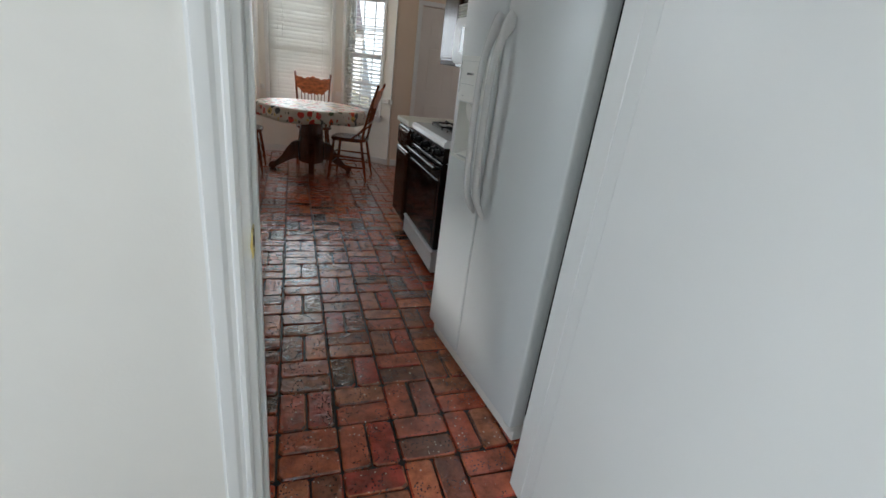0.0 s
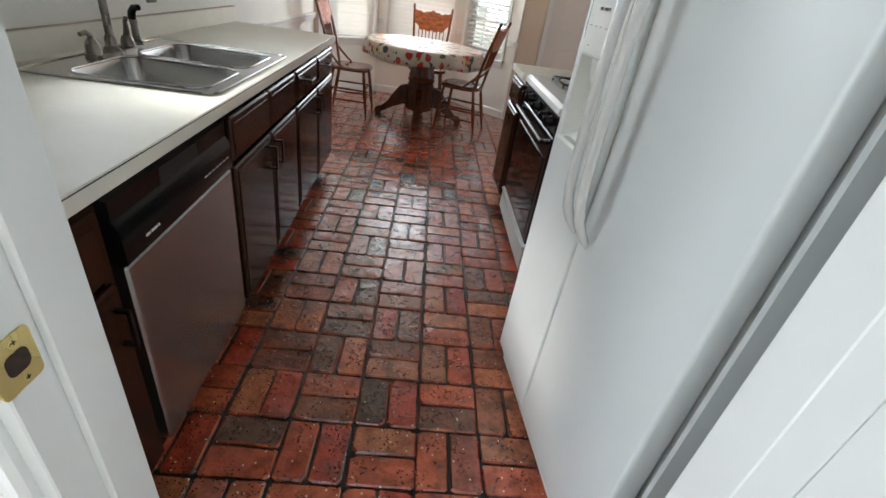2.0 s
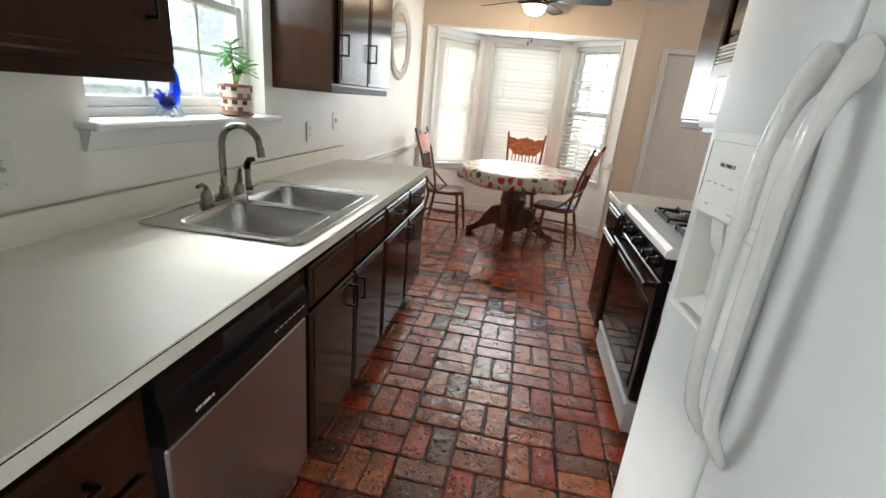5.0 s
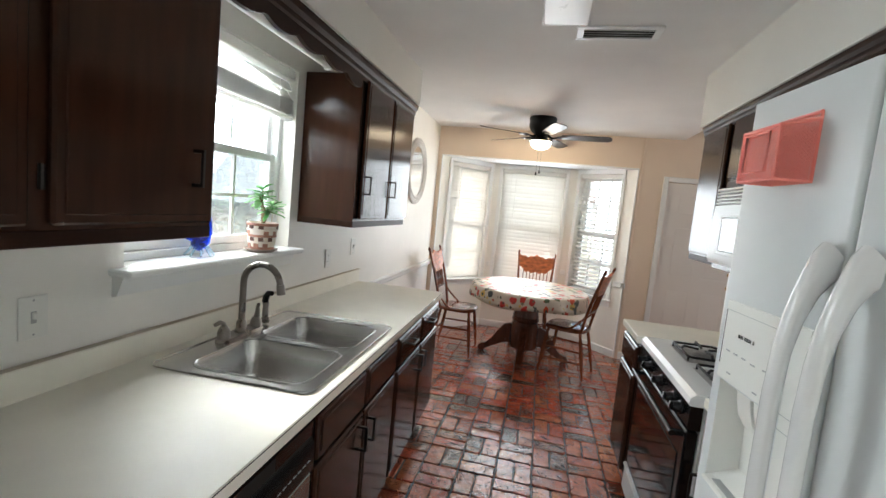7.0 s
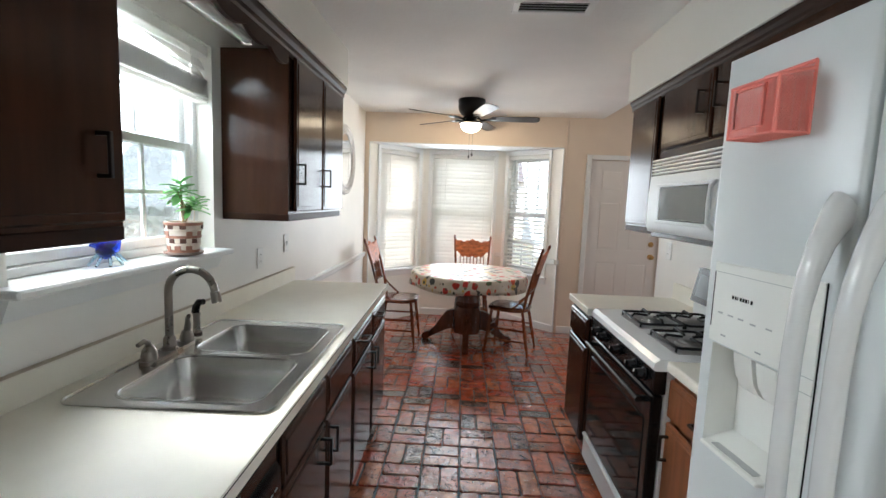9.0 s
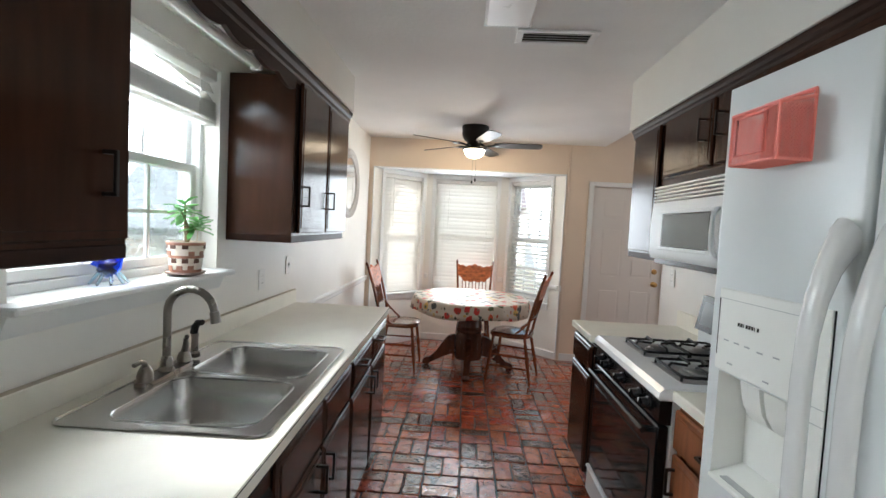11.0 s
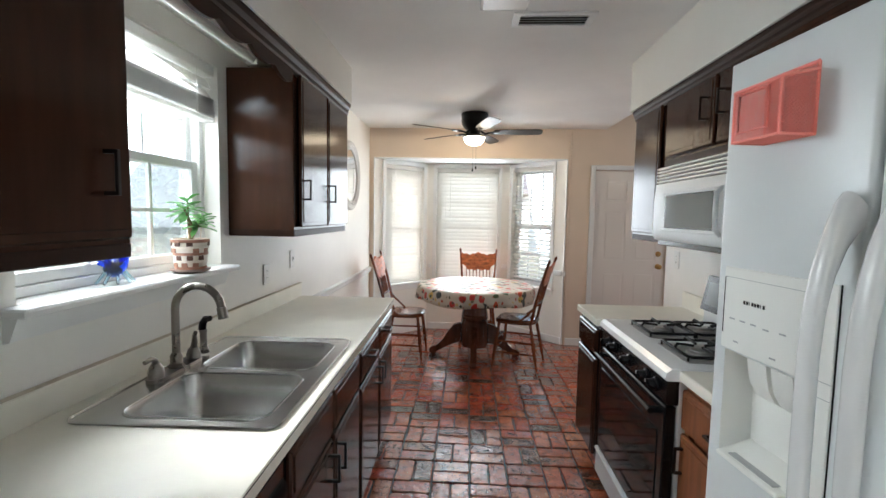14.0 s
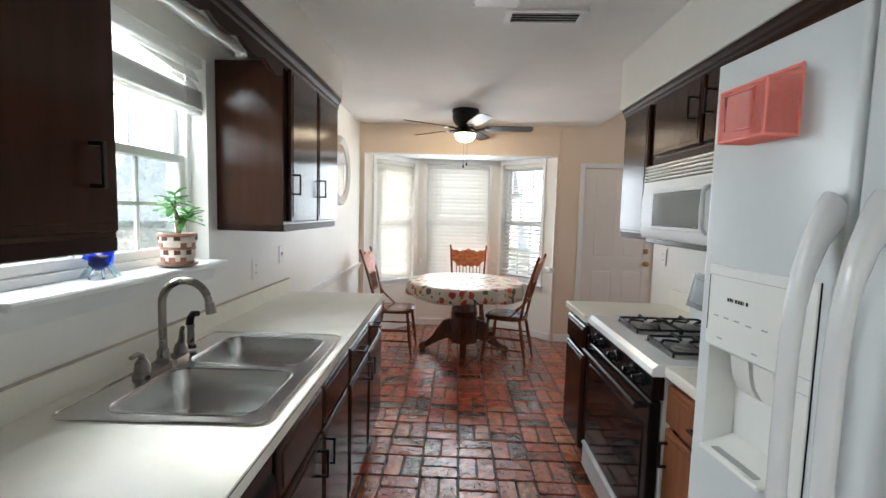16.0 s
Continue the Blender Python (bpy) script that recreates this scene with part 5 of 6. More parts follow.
part("backing", B(-0.165, 0.165, -0.055, 0.055, -0.003, -0.0005), BLACK, cv, "dark duct opening")
for i in range(4):
    y = -0.042 + 0.028 * i
    part("slat", Shape().prism([(y - 0.007, -0.010), (y + 0.004, -0.003), (y + 0.006, -0.004), (y - 0.005, -0.011)], -0.165, 0.165, "x"), TRIM, cv)

# ---- dining table, cloth and chairs ----
TX, TY = 1.235, 9.655
tb = thing("pedestal_table", (TX, TY, 0), "round oak pedestal table on four curved feet", "table")
part("tabletop", Shape().lathe([(0.0, 0.722), (0.585, 0.722), (0.595, 0.732), (0.595, 0.742), (0.588, 0.75), (0.0, 0.75)], 48), OAK, tb)
part("pedestal", Shape().lathe([(0.17, 0.722), (0.17, 0.70), (0.125, 0.68), (0.118, 0.60), (0.130, 0.47), (0.138, 0.44), (0.132, 0.425), (0.142, 0.41), (0.142, 0.395), (0.128, 0.38), (0.138, 0.36), (0.150, 0.33), (0.150, 0.15), (0.140, 0.10), (0.10, 0.085), (0.0, 0.085)], 36), OAKD, tb)
for k in range(4):
    a = radians(-92 + 90 * k)
    out = [(0.10, 0.30), (0.16, 0.335), (0.22, 0.315), (0.28, 0.24), (0.34, 0.145), (0.40, 0.085), (0.45, 0.072), (0.475, 0.05), (0.478, 0.02), (0.46, 0.0), (0.42, 0.0), (0.40, 0.022), (0.34, 0.055), (0.26, 0.10), (0.18, 0.13), (0.10, 0.13)]
    s = Shape().prism(out, -0.030, 0.030, "y")
    part("foot", s.moved(Matrix.Rotation(a, 4, "Z")), OAKD, tb, "carved curved foot", 40)


def cloth_material():
    m = bpy.data.materials.new("printed_tablecloth")
    m.use_nodes = True
    t = m.node_tree
    p = t.nodes["Principled BSDF"]
    p.inputs["Roughness"].default_value = 0.45
    co = t.nodes.new("ShaderNodeTexCoord")
    warp = t.nodes.new("ShaderNodeTexNoise")
    warp.inputs["Scale"].default_value = 14
    t.links.new(co.outputs["UV"], warp.inputs["Vector"])
    wm = t.nodes.new("ShaderNodeVectorMath")
    wm.operation = "SCALE"
    wm.inputs["Scale"].default_value = 0.05
    t.links.new(warp.outputs["Color"], wm.inputs[0])
    wa = t.nodes.new("ShaderNodeVectorMath")
    t.links.new(co.outputs["UV"], wa.inputs[0])
    t.links.new(wm.outputs[0], wa.inputs[1])
    col = None
    base = (0.62, 0.565, 0.47, 1)
    for scale, size, palette in ((10.5, 0.36, ((0.0, (0.55, 0.035, 0.025)), (0.3, (0.06, 0.07, 0.065)), (0.5, (0.62, 0.09, 0.03)), (0.68, (0.10, 0.13, 0.06)), (0.82, (0.62, 0.42, 0.10)))), (19.0, 0.26, ((0.0, (0.07, 0.08, 0.05)), (0.3, (0.45, 0.10, 0.05)), (0.55, (0.20, 0.18, 0.10)), (0.8, (0.60, 0.45, 0.20))))):
        v = t.nodes.new("ShaderNodeTexVoronoi")
        v.inputs["Scale"].default_value, v.inputs["Randomness"].default_value = scale, 0.75
        t.links.new(wa.outputs[0], v.inputs["Vector"])
        less = t.nodes.new("ShaderNodeMath")
        less.operation = "LESS_THAN"
        less.inputs[1].default_value = size
        t.links.new(v.outputs["Distance"], less.inputs[0])
        ring = t.nodes.new("ShaderNodeMath")
        ring.operation = "LESS_THAN"
        ring.inputs[1].default_value = size * 0.45
        t.links.new(v.outputs["Distance"], ring.inputs[0])
        sep = t.nodes.new("ShaderNodeSeparateColor")
        t.links.new(v.outputs["Color"], sep.inputs[0])
        ramp = t.nodes.new("ShaderNodeValToRGB")
        ramp.color_ramp.interpolation = "CONSTANT"
        els = ramp.color_ramp.elements
        els[0].position, els[0].color = palette[0][0], (*palette[0][1], 1)
        els[1].position, els[1].color = palette[-1][0], (*palette[-1][1], 1)
        for pos, c in palette[1:-1]:
            e = els.new(pos)
            e.color = (*c, 1)
        t.links.new(sep.outputs[0], ramp.inputs["Fac"])
        mx = t.nodes.new("ShaderNodeMix")
        mx.data_type = "RGBA"
        t.links.new(less.outputs[0], mx.inputs[0])
        if col is None:
            mx.inputs[6].default_value = base
        else:
            t.links.new(col, mx.inputs[6])
        t.links.new(ramp.outputs[0], mx.inputs[7])
        col = mx.outputs[2]
    t.links.new(col, p.inputs["Base Color"])
    return m


def cloth():
    """A round cloth that hangs in folds over the table's edge."""
    n, verts, faces, uv = 160, [(0, 0, 0.7535)], [], [(0.53, 0.46)]
    rings = [(0.2, 0.7535, 0), (0.4, 0.7535, 0), (0.56, 0.7535, 0), (0.592, 0.752, 0), (0.603, 0.744, 0.1), (0.609, 0.72, 0.35), (0.614, 0.69, 0.6), (0.618, 0.655, 0.85), (0.620, 0.615, 1.0)]
    arc = 0.0
    prev = (0, 0.7535)
    for r, zz, w in rings:
        arc += math.hypot(r - prev[0], zz - prev[1])
        prev = (r, zz)
        for j in range(n):
            a = 2 * math.pi * j / n
            fold = math.sin(13 * a + 0.8 * math.sin(3 * a)) * 0.6 + math.sin(22 * a + 1.3) * 0.4
            rr = r + w * 0.020 * fold
            dz = -w * 0.012 * math.sin(5 * a + 0.6) + w * 0.006 * fold
            verts.append((rr * math.cos(a), rr * math.sin(a), zz + dz))
            uv.append((0.53 + arc * math.cos(a), 0.46 + arc * math.sin(a)))
    for j in range(n):
        faces.append((0, 1 + (j + 1) % n, 1 + j))
    for i in range(len(rings) - 1):
        for j in range(n):
            a, b = 1 + i * n + j, 1 + i * n + (j + 1) % n
            faces.append((a, b, b + n, a + n))
    me = bpy.data.meshes.new("tablecloth")
    me.from_pydata(verts, [], faces)
    lay = me.uv_layers.new(name="flat")
    for lp in me.loops:
        lay.data[lp.index].uv = uv[lp.vertex_index]
    for f in me.polygons:
        f.use_smooth = True
    me.materials.append(cloth_material())
    ob = new("tablecloth", me)
    mod = ob.modifiers.new("thickness", "SOLIDIFY")
    mod.thickness, mod.offset = 0.0015, 1.0
    return ob


tc = cloth()
tc.matrix_world = pose(TX, TY, 0.0, 0, 0, 20)
tagged(tc, "cream vinyl tablecloth printed with red and dark fruit motifs", "tablecloth")


def chair(m, label):
    """A pressed-back oak side chair; it faces +y in its own frame."""
    c = thing("dining_chair", m, label, "chair", "chairs round the table")
    seat = []
    for i in range(32):
        a = 2 * math.pi * i / 32
        ca, sa = math.cos(a), math.sin(a)
        x = 0.215 * math.copysign(abs(ca) ** 0.6, ca) * (1.0 + 0.06 * sa)
        y = 0.205 * math.copysign(abs(sa) ** 0.65, sa)
        seat.append((x, y))
    rings = [[(x * 0.96, y * 0.96, 0.430) for x, y in seat], [(x, y, 0.440) for x, y in seat], [(x, y, 0.452) for x, y in seat], [(x * 0.96, y * 0.96, 0.460) for x, y in seat], [(x * 0.5, y * 0.5, 0.455) for x, y in seat]]
    s = loft(rings)
    part("seat", s, OAK, c, "", 60)
    def turned(p, q, r0):
        p, q = Vector(p), Vector(q)
        fs = [(0, 0.8), (0.06, 1.0), (0.12, 0.75), (0.16, 1.1), (0.22, 0.95), (0.55, 1.15), (0.72, 0.9), (0.76, 1.2), (0.80, 0.8), (0.95, 0.65), (1.0, 0.7)]
        return Shape().tube([p.lerp(q, f) for f, _ in fs], [r0 * k for _, k in fs], 10)
    feet = {"fl": (-0.205, 0.20), "fr": (0.205, 0.20), "bl": (-0.195, -0.235), "br": (0.195, -0.235)}
    tops = {"fl": (-0.16, 0.15), "fr": (0.16, 0.15), "bl": (-0.15, -0.155), "br": (0.15, -0.155)}
    for k in feet:
        part("leg", turned((*tops[k], 0.435), (*feet[k], 0.0), 0.016), OAK, c)
    def at(k, z):
        f = 1 - z / 0.435
        return (tops[k][0] + (feet[k][0] - tops[k][0]) * f, tops[k][1] + (feet[k][1] - tops[k][1]) * f, z)
    for a, b, z in (("fl", "fr", 0.27), ("fl", "fr", 0.17), ("fl", "bl", 0.25), ("fl", "bl", 0.14), ("fr", "br", 0.25), ("fr", "br", 0.14), ("bl", "br", 0.20)):
        p, q = Vector(at(a, z)), Vector(at(b, z))
        part("stretcher", Shape().tube([p, p.lerp(q, 0.25), p.lerp(q, 0.5), p.lerp(q, 0.75), q], [0.007, 0.009, 0.011, 0.009, 0.007], 8), OAK, c)
    for sx in (-1, 1):
        pts = [(sx * 0.165, -0.165, 0.44), (sx * 0.185, -0.195, 0.60), (sx * 0.20, -0.245, 0.80), (sx * 0.218, -0.315, 1.03), (sx * 0.22, -0.325, 1.055), (sx * 0.221, -0.330, 1.075)]
        part("back_post", Shape().tube(pts, [0.013, 0.015, 0.014, 0.012, 0.015, 0.006], 10), OAK, c)
        pts = [(sx * 0.186, -0.20, 0.615), (sx * 0.205, -0.16, 0.56), (sx * 0.215, -0.10, 0.50), (sx * 0.205, -0.045, 0.458)]
        part("hip_brace", Shape().tube(pts, [0.008, 0.010, 0.010, 0.009], 8), OAK, c, "bent hip brace")
    # crest with a scrolled outline
    top, low = [], []
    for i in range(25):
        u = -1 + i / 12
        top.append((u * 0.212, 1.010 + 0.014 * math.cos(u * math.pi * 2.0) * (1 - 0.4 * abs(u)) + 0.007 * math.cos(u * math.pi * 6)))
        low.append((u * 0.212, 0.815 + 0.085 * max(0.0, abs(u) - 0.55) / 0.45 + 0.008 * math.cos(u * math.pi * 5)))
    verts, faces, n = [], [], 25
    def back_y(z):
        return -0.245 - 0.32 * (z - 0.80)
    for off in (-0.010, 0.010):
        for x, zz in top:
            verts.append((x, back_y(zz) - 0.018 + 0.018 * (x / 0.2) ** 2 + off, zz))
        for x, zz in low:
            verts.append((x, back_y(zz) - 0.018 + 0.018 * (x / 0.2) ** 2 + off, zz))
    for i in range(n - 1):
        faces += [(i, i + 1, n + i + 1, n + i), (2 * n + i, 3 * n + i, 3 * n + i + 1, 2 * n + i + 1), (i, 2 * n + i, 2 * n + i + 1, i + 1), (n + i, n + i + 1, 3 * n + i + 1, 3 * n + i)]
    faces += [(0, n, 3 * n, 2 * n), (n - 1, 3 * n - 1, 4 * n - 1, 2 * n - 1)]
    part("crest_panel", Shape().add(verts, faces), mat_crest, c, "carved pressed-wood crest panel", 50)
    rail = Shape().tube([(-0.187, -0.207, 0.64), (-0.1, -0.222, 0.645), (0, -0.228, 0.645), (0.1, -0.222, 0.645), (0.187, -0.207, 0.64)], [0.009, 0.011, 0.012, 0.011, 0.009], 8)
    part("lower_rail", rail, OAK, c)
    for i in range(8):
        x = -0.14 + 0.04 * i
        p, q = Vector((x, -0.222, 0.645)), Vector((x * 1.03, back_y(0.825) - 0.012, 0.835))
        part("spindle", Shape().tube([p, p.lerp(q, 0.2), p.lerp(q, 0.5), p.lerp(q, 0.8), q], [0.004, 0.0065, 0.005, 0.0065, 0.004], 6), OAK, c)
    return c


mat_crest = mat("oak_pressed_crest", (0.42, 0.112, 0.035), 0.3, vary=0.5, scale=16, stretch=(1.2, 1.2, 2.4), bump=0.5, bump_scale=28)
first = chair(pose(0.505, 9.60, 0, 0, 0, -92), "pressed-back oak dining chair with turned legs beside the dining wall")
tagged(copy_thing(first, pose(1.665, 9.44, 0, 0, 0, 71)), "pressed-back oak dining chair pulled slightly from the table")
tagged(copy_thing(first, pose(1.28, 10.14, 0, 0, 0, 180)), "pressed-back oak dining chair standing in the bay")

# ---- window-sill things ----
TERRA = mat("banded_pot_clay", (0.42, 0.20, 0.13), 0.45, vary=0.3, scale=20)
CREAM = mat("pot_cream_band", (0.78, 0.70, 0.60), 0.5, vary=0.1, scale=30)
DARKB = mat("pot_dark_patch", (0.13, 0.055, 0.035), 0.4, vary=0.3, scale=30)
pot = thing("potted_plant", (0.032, 6.70, WZ0 + 0.012), "green jade-like plant in a woven-look banded pot on a saucer", "plant")
part("saucer", Shape().lathe([(0.0, 0.0), (0.050, 0.0), (0.070, 0.010), (0.072, 0.016), (0.066, 0.016), (0.05, 0.008), (0.0, 0.008)], 32), mat("saucer_grey_brown", (0.30, 0.22, 0.19), 0.5, vary=0.15), pot)
part("pot_body", Shape().lathe([(0.0, 0.010), (0.050, 0.010), (0.056, 0.03), (0.062, 0.08), (0.0655, 0.128), (0.066, 0.135), (0.060, 0.135), (0.057, 0.118), (0.0, 0.118)], 36), CREAM, pot)
rnd = random.Random(4)
for i, zz in enumerate((0.020, 0.047, 0.076, 0.104, 0.127)):
    r = 0.0525 + (zz - 0.02) * 0.122 + 0.0012
    part("band", Shape().lathe([(r - 0.002, zz - 0.0065), (r + 0.0022, zz - 0.0045), (r + 0.003, zz + 0.0045), (r - 0.001, zz + 0.0065), (r - 0.006, zz)], 36), CREAM if i % 2 else TERRA, pot)
for row, zz in enumerate((0.033, 0.061, 0.090, 0.116)):
    r = 0.054 + (zz - 0.02) * 0.122
    patch = Shape().box(r - 0.004, r + 0.0024, -0.011, 0.011, zz - 0.009, zz + 0.009, c=0.001).mesh("weave_patch", DARKB if row % 2 else TERRA)
    for k in range(9):
        if rnd.random() < 0.35:
            continue
        ob = new("weave_patch", patch)
        ob.parent = pot
        ob.rotation_euler = (0, 0, 2 * math.pi * (k + 0.5 * (row % 2)) / 9)
part("soil", Shape().lathe([(0.0, 0.124), (0.058, 0.120), (0.058, 0.112), (0.0, 0.112)], 24), mat("potting_soil", (0.03, 0.02, 0.015), 0.95, vary=0.4, scale=80), pot)
LEAF = mat("succulent_leaf", (0.19, 0.50, 0.15), 0.3, vary=0.4, scale=25)
STEM = mat("plant_stem", (0.22, 0.17, 0.08), 0.6, vary=0.2)


def leaf(base, way, length, width):
    way = Vector(way).normalized()
    side = way.cross(Vector((0, 0, 1)))
    side = side.normalized() if side.length > 0.05 else Vector((1, 0, 0))
    up = side.cross(way).normalized()
    s = Shape()
    prof = ((0.0, 0.15), (0.2, 0.55), (0.5, 0.95), (0.75, 0.9), (0.92, 0.5), (1.0, 0.05))
    verts, faces = [], []
    for f, w in prof:
        c = Vector(base) + way * length * f - Vector((0, 0, 1)) * 0.25 * length * f * f
        verts += [c - side * w * width / 2 + up * 0.002, c + up * 0.0, c + side * w * width / 2 + up * 0.002, c - up * 0.003]
    for i in range(len(prof) - 1):
        a, b = 4 * i, 4 * (i + 1)
        faces += [(a, a + 1, b + 1, b), (a + 1, a + 2, b + 2, b + 1), (a + 2, a + 3, b + 3, b + 2), (a + 3, a, b, b + 3)]
    return s.add(verts, faces)


stems = [((0, 0, 0.12), (0.01, -0.005, 0.19), (0.0, -0.035, 0.255)), ((0, 0, 0.12), (0.005, 0.01, 0.18), (0.015, 0.045, 0.215)), ((0, 0, 0.12), (0.02, 0.0, 0.165), (0.035, 0.01, 0.195)), ((0, 0, 0.12), (-0.01, 0.005, 0.20), (-0.005, -0.005, 0.285))]
for st in stems:
    part("stem", Shape().tube(st, [0.006, 0.005, 0.0035], 8), STEM, pot)
    for k in range(11):
        a = 2.4 * k + rnd.uniform(-0.3, 0.3)
        f = 1.0 - 0.045 * k
        base = Vector(st[1]).lerp(Vector(st[2]), max(0.2, f))
        rise = 0.75 - 0.10 * k
        part("leaf", leaf(base, (math.cos(a), math.sin(a), rise), rnd.uniform(0.055, 0.08), rnd.uniform(0.021, 0.030)), LEAF, pot, "", 60)
part("stake", Shape().tube([(0.02, 0.035, 0.115), (0.022, 0.04, 0.19)], 0.002, 6), CREAM, pot, "thin pale stake")

BLUE = glass("cobalt_glass", (0.01, 0.06, 0.75), 0.05)
CLEAR = glass("pale_blue_glass", (0.72, 0.9, 0.97), 0.03)
orn = thing("glass_ornament", (-0.03, 6.39, WZ0 + 0.012), "cobalt blue blown-glass ornament on clear glass feet", "ornament")
part("body", Shape().tube([(0.0, -0.035, 0.055), (0.0, -0.012, 0.045), (0.0, 0.018, 0.058), (0.0, 0.036, 0.095), (0.0, 0.036, 0.14), (0.0, 0.022, 0.18), (0.0, 0.010, 0.195)], [0.012, 0.024, 0.026, 0.020, 0.017, 0.012, 0.004], 14), BLUE, orn, "", 60)
part("crest", Shape().tube([(0.0, 0.016, 0.19), (0.0, 0.008, 0.205), (0.0, -0.004, 0.212)], [0.007, 0.008, 0.003], 8), mat("red_glass", (0.6, 0.03, 0.02), 0.1), orn, "small red glass tip")
s = Shape()
for k in range(9):
    a = 2 * math.pi * k / 9
    s.tube([(0.0, 0.0, 0.048), (0.03 * math.cos(a), 0.03 * math.sin(a), 0.035), (0.052 * math.cos(a), 0.058 * math.sin(a), 0.004)], [0.008, 0.006, 0.004], 8)
part("feet", s, CLEAR, orn, "clear pale blue glass feet", 60)
s = Shape()
for k in range(10):
    a = 2 * math.pi * k / 10
    s.tube([(0.0, -0.01, 0.055), (0.035 * math.cos(a), 0.045 * math.sin(a) - 0.012, 0.07 + 0.012 * (k % 3))], [0.009, 0.004], 8)
part("frill", s, BLUE, orn, "blue glass frill", 60)

# ---- outside ----
GRASS = mat("winter_lawn", (0.36, 0.34, 0.25), 0.95, vary=0.3, scale=4)
s = Shape().add([(-60, -40, -0.35), (60, -40, -0.35), (60, 80, -0.35), (-60, 80, -0.35)], [(0, 1, 2, 3)])
tagged(part("ground", s, GRASS), "pale winter lawn outside", "ground", "", "structure")
HAZE = emitter("bright_overcast_distance", (0.95, 0.98, 1.0), 0.55)
outl = []
for i in range(25):
    a = radians(15 + 210 * i / 24)
    outl.append((1 + 55 * math.cos(a), 8 + 55 * math.sin(a)))
verts = [(x, y, -0.4) for x, y in outl] + [(x, y, 12) for x, y in outl]
faces = [(i, i + 1, 26 + i, 25 + i) for i in range(24)]
bd2 = part("backdrop", Shape().add(verts, faces), HAZE)
tagged(bd2, "bright overcast sky in the distance", "backdrop", "", "structure")
hs = thing("neighbour_house", (5.2, 27.0, -0.35), "pale neighbouring house with a grey-pink roof", "house")
BOARD = mat("pale_siding", (0.80, 0.79, 0.77), 0.8, vary=0.05)
part("wall", B(-1.0, 7.0, 0, 6, 0, 3.0), BOARD, hs)
part("roof", Shape().prism([(-0.5, 2.9), (3.0, 5.2), (6.5, 2.9)], -1.4, 7.4, "x"), mat("asphalt_shingle", (0.42, 0.35, 0.33), 0.9, vary=0.2), hs)
for wx in (0.2, 2.6, 5.0):
    wn_ = part("window", B(wx, wx + 1.1, -0.04, 0.02, 1.0, 2.3), TRIM, hs)
    part("pane", B(wx + 0.08, wx + 1.02, -0.06, -0.04, 1.08, 2.22), BLKGLASS, wn_)

# ---- brick floor ----
M = 0.2125
OX, OY = 1.180, 5.425
JT = 0.0074
setting("floor_slab", B(-0.16, 5.6, FY0, 10.85, -0.12, -0.012), MORTAR, "dark mortar bed under the brick floor", "floor")
floor = tagged(new("floor"), "basket-weave red brick floor with a worn glossy sealer", "floor", "", "structure")


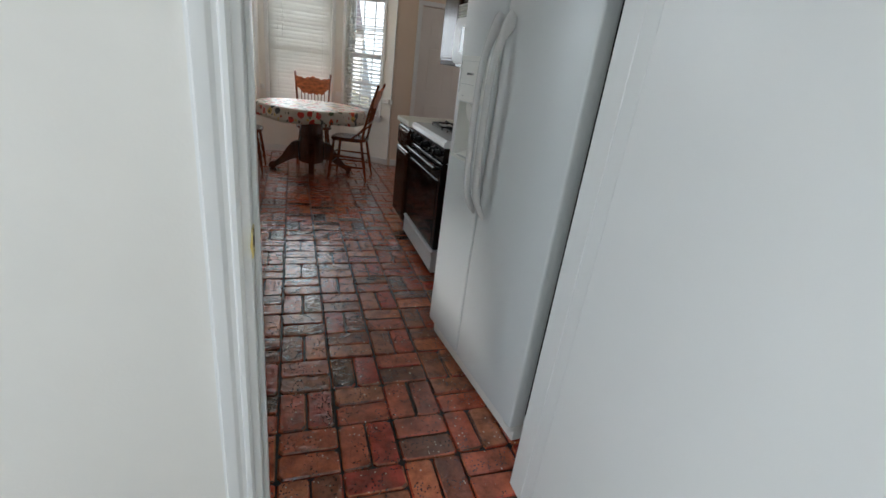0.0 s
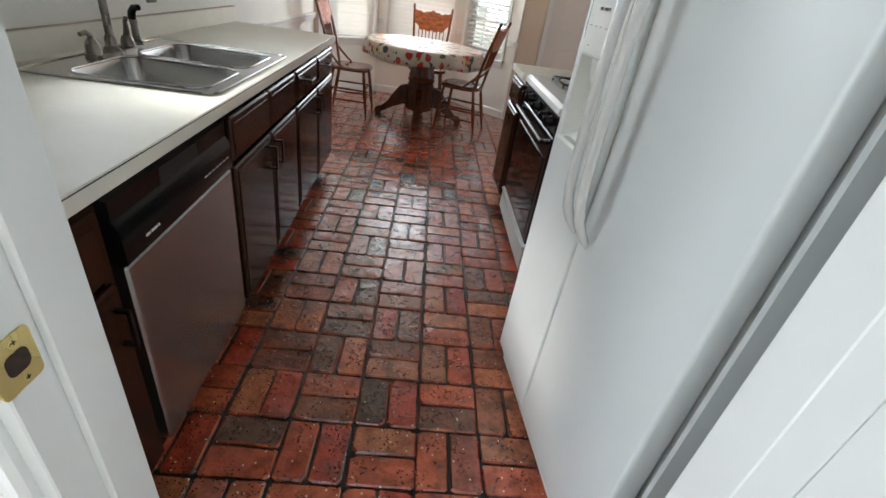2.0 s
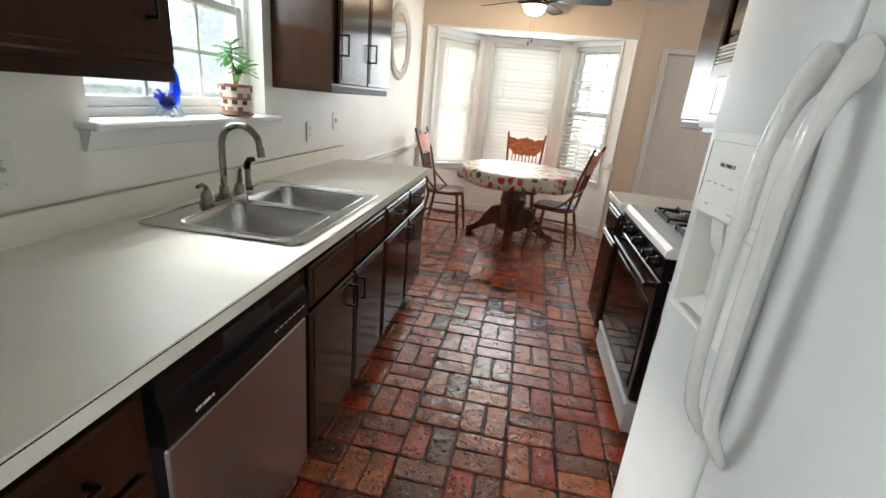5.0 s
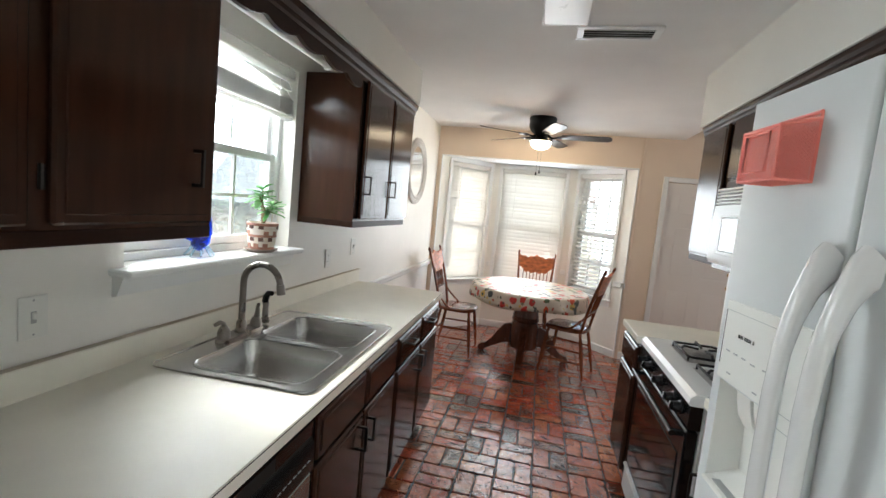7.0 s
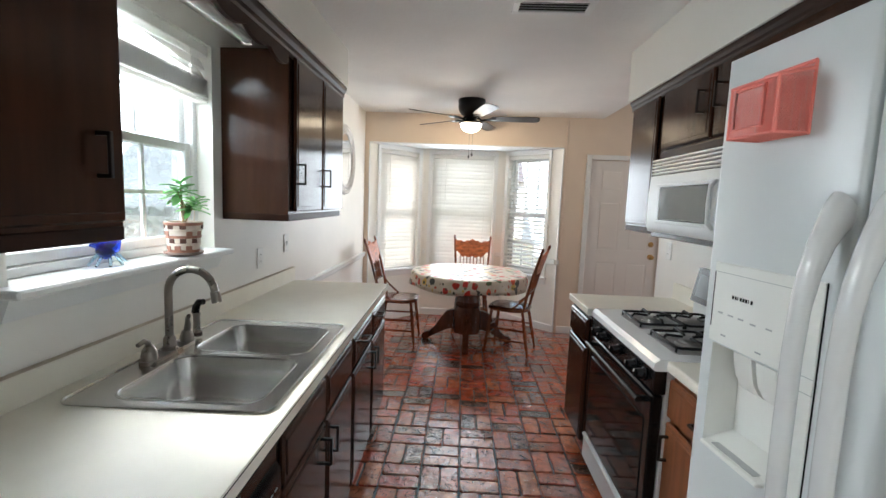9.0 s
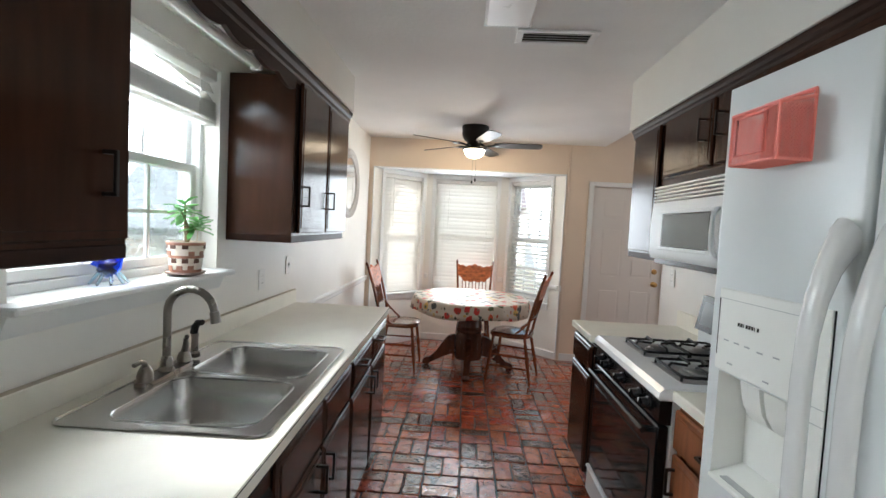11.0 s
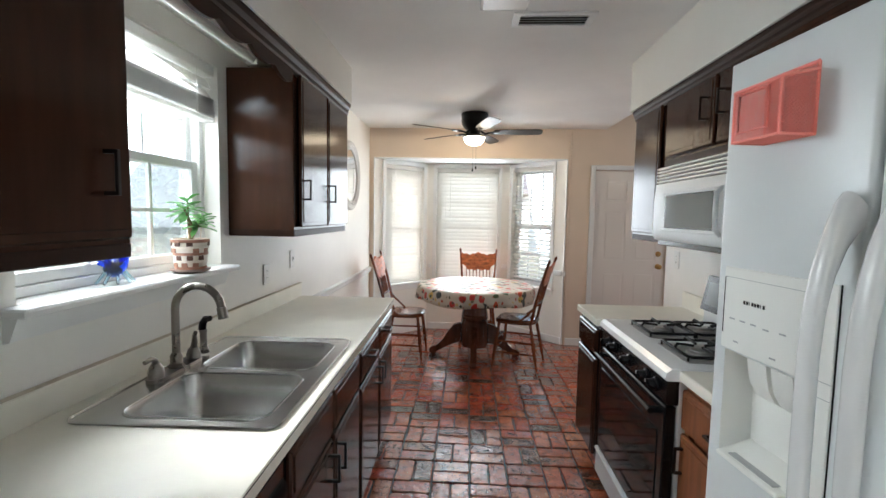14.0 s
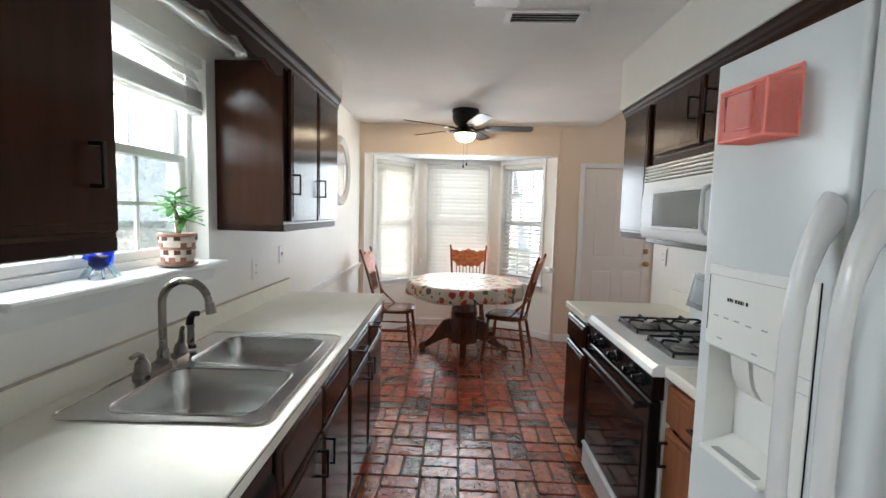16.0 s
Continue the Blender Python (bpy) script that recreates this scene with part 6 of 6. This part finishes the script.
def brick_shape(lx, ly, seed):
    """One worn brick with an uneven outline, rounded corners and a soft arris."""
    rnd = random.Random(seed)
    w, h = lx / 2, ly / 2
    ring = []
    for sx, sy in ((-1, -1), (1, -1), (1, 1), (-1, 1)):
        ra, rb = rnd.uniform(0.004, 0.016), rnd.uniform(0.004, 0.016)
        a, b = (sx * (w - ra), sy * h), (sx * w, sy * (h - rb))
        ring += [b, a] if sx * sy > 0 else [a, b]
        if lx > ly and (sx, sy) in ((-1, -1), (1, 1)):
            ring.append((0, sy * h))
        if ly > lx and (sx, sy) in ((1, -1), (-1, 1)):
            ring.append((sx * w, 0))
    # keep the corner order anticlockwise round the centre
    ring.sort(key=lambda q: math.atan2(q[1], q[0]))
    ring = [(x + rnd.uniform(-0.0016, 0.0016), y + rnd.uniform(-0.0016, 0.0016)) for x, y in ring]
    low = [(x, y, -0.012) for x, y in ring]
    mid = [(x, y, -0.0045 + rnd.uniform(-0.001, 0.001)) for x, y in ring]
    high = []
    for x, y in ring:
        c = rnd.uniform(0.003, 0.0065)
        high.append((x - math.copysign(c, x) * (abs(x) > 0.001 and abs(x) > w * 0.5), y - math.copysign(c, y) * (abs(y) > h * 0.5), rnd.uniform(-0.0012, 0.0008)))
    n = len(ring)
    f = []
    for k in range(n):
        q = (k + 1) % n
        f += [(k, q, n + q, n + k), (n + k, n + q, 2 * n + q, 2 * n + k), (2 * n + k, 2 * n + q, 3 * n)]
    return Shape().add(low + mid + high + [(0, 0, rnd.uniform(-0.001, 0.0008))], f)


LONG, SHORT = M - JT, M / 2 - JT
kinds = {True: [], False: []}
for k in range(14):
    kinds[True].append(brick_shape(LONG, SHORT, k).mesh("brick", BRICK, 16))
    kinds[False].append(brick_shape(SHORT, LONG, 100 + k).mesh("brick", BRICK, 16))
rnd = random.Random(5)
rest = Shape()
placed = 0
i0, i1 = int((-0.1 - OX) // M), int((3.6 - OX) // M)
j0, j1 = int((FY1 - 0.15 - OY) // M), int((10.75 - OY) // M)
for j in range(j0, j1 + 1):
    for i in range(i0, i1 + 1):
        x0, y0 = OX + i * M, OY + j * M
        flat = (i + j) % 2 == 0
        for k in range(2):
            cx = x0 + (M / 2 if flat else M / 4 + k * M / 2)
            cy = y0 + (M / 4 + k * M / 2 if flat else M / 2)
            if cx < 0.02 or (cx > 2.5 and cy < 8.3) or cy < FY0 + 0.02:
                continue
            if (cx < 0.58 or cx > 2.02) and cy < 7.8:
                continue
            m = Matrix.Translation((cx + rnd.uniform(-0.0015, 0.0015), cy + rnd.uniform(-0.0015, 0.0015), rnd.uniform(-0.0015, 0.0012))) @ Matrix.Rotation(rnd.uniform(-0.012, 0.012), 4, "Z") @ Matrix.Rotation(rnd.uniform(-0.007, 0.007), 4, "X") @ Matrix.Rotation(rnd.uniform(-0.007, 0.007), 4, "Y")
            if 0.6 < cx < 2.0 and cy < 9.0 and placed < 300:
                ob = new("brick", rnd.choice(kinds[flat]))
                ob.matrix_world = m
                ob.parent = floor
                placed += 1
            else:
                b = brick_shape(LONG if flat else SHORT, SHORT if flat else LONG, rnd.randrange(10 ** 6)).moved(m)
                rest.add(b.v, b.f)
tagged(part("bricks_beyond", rest, BRICK, floor, "", 16), kind="stuff")
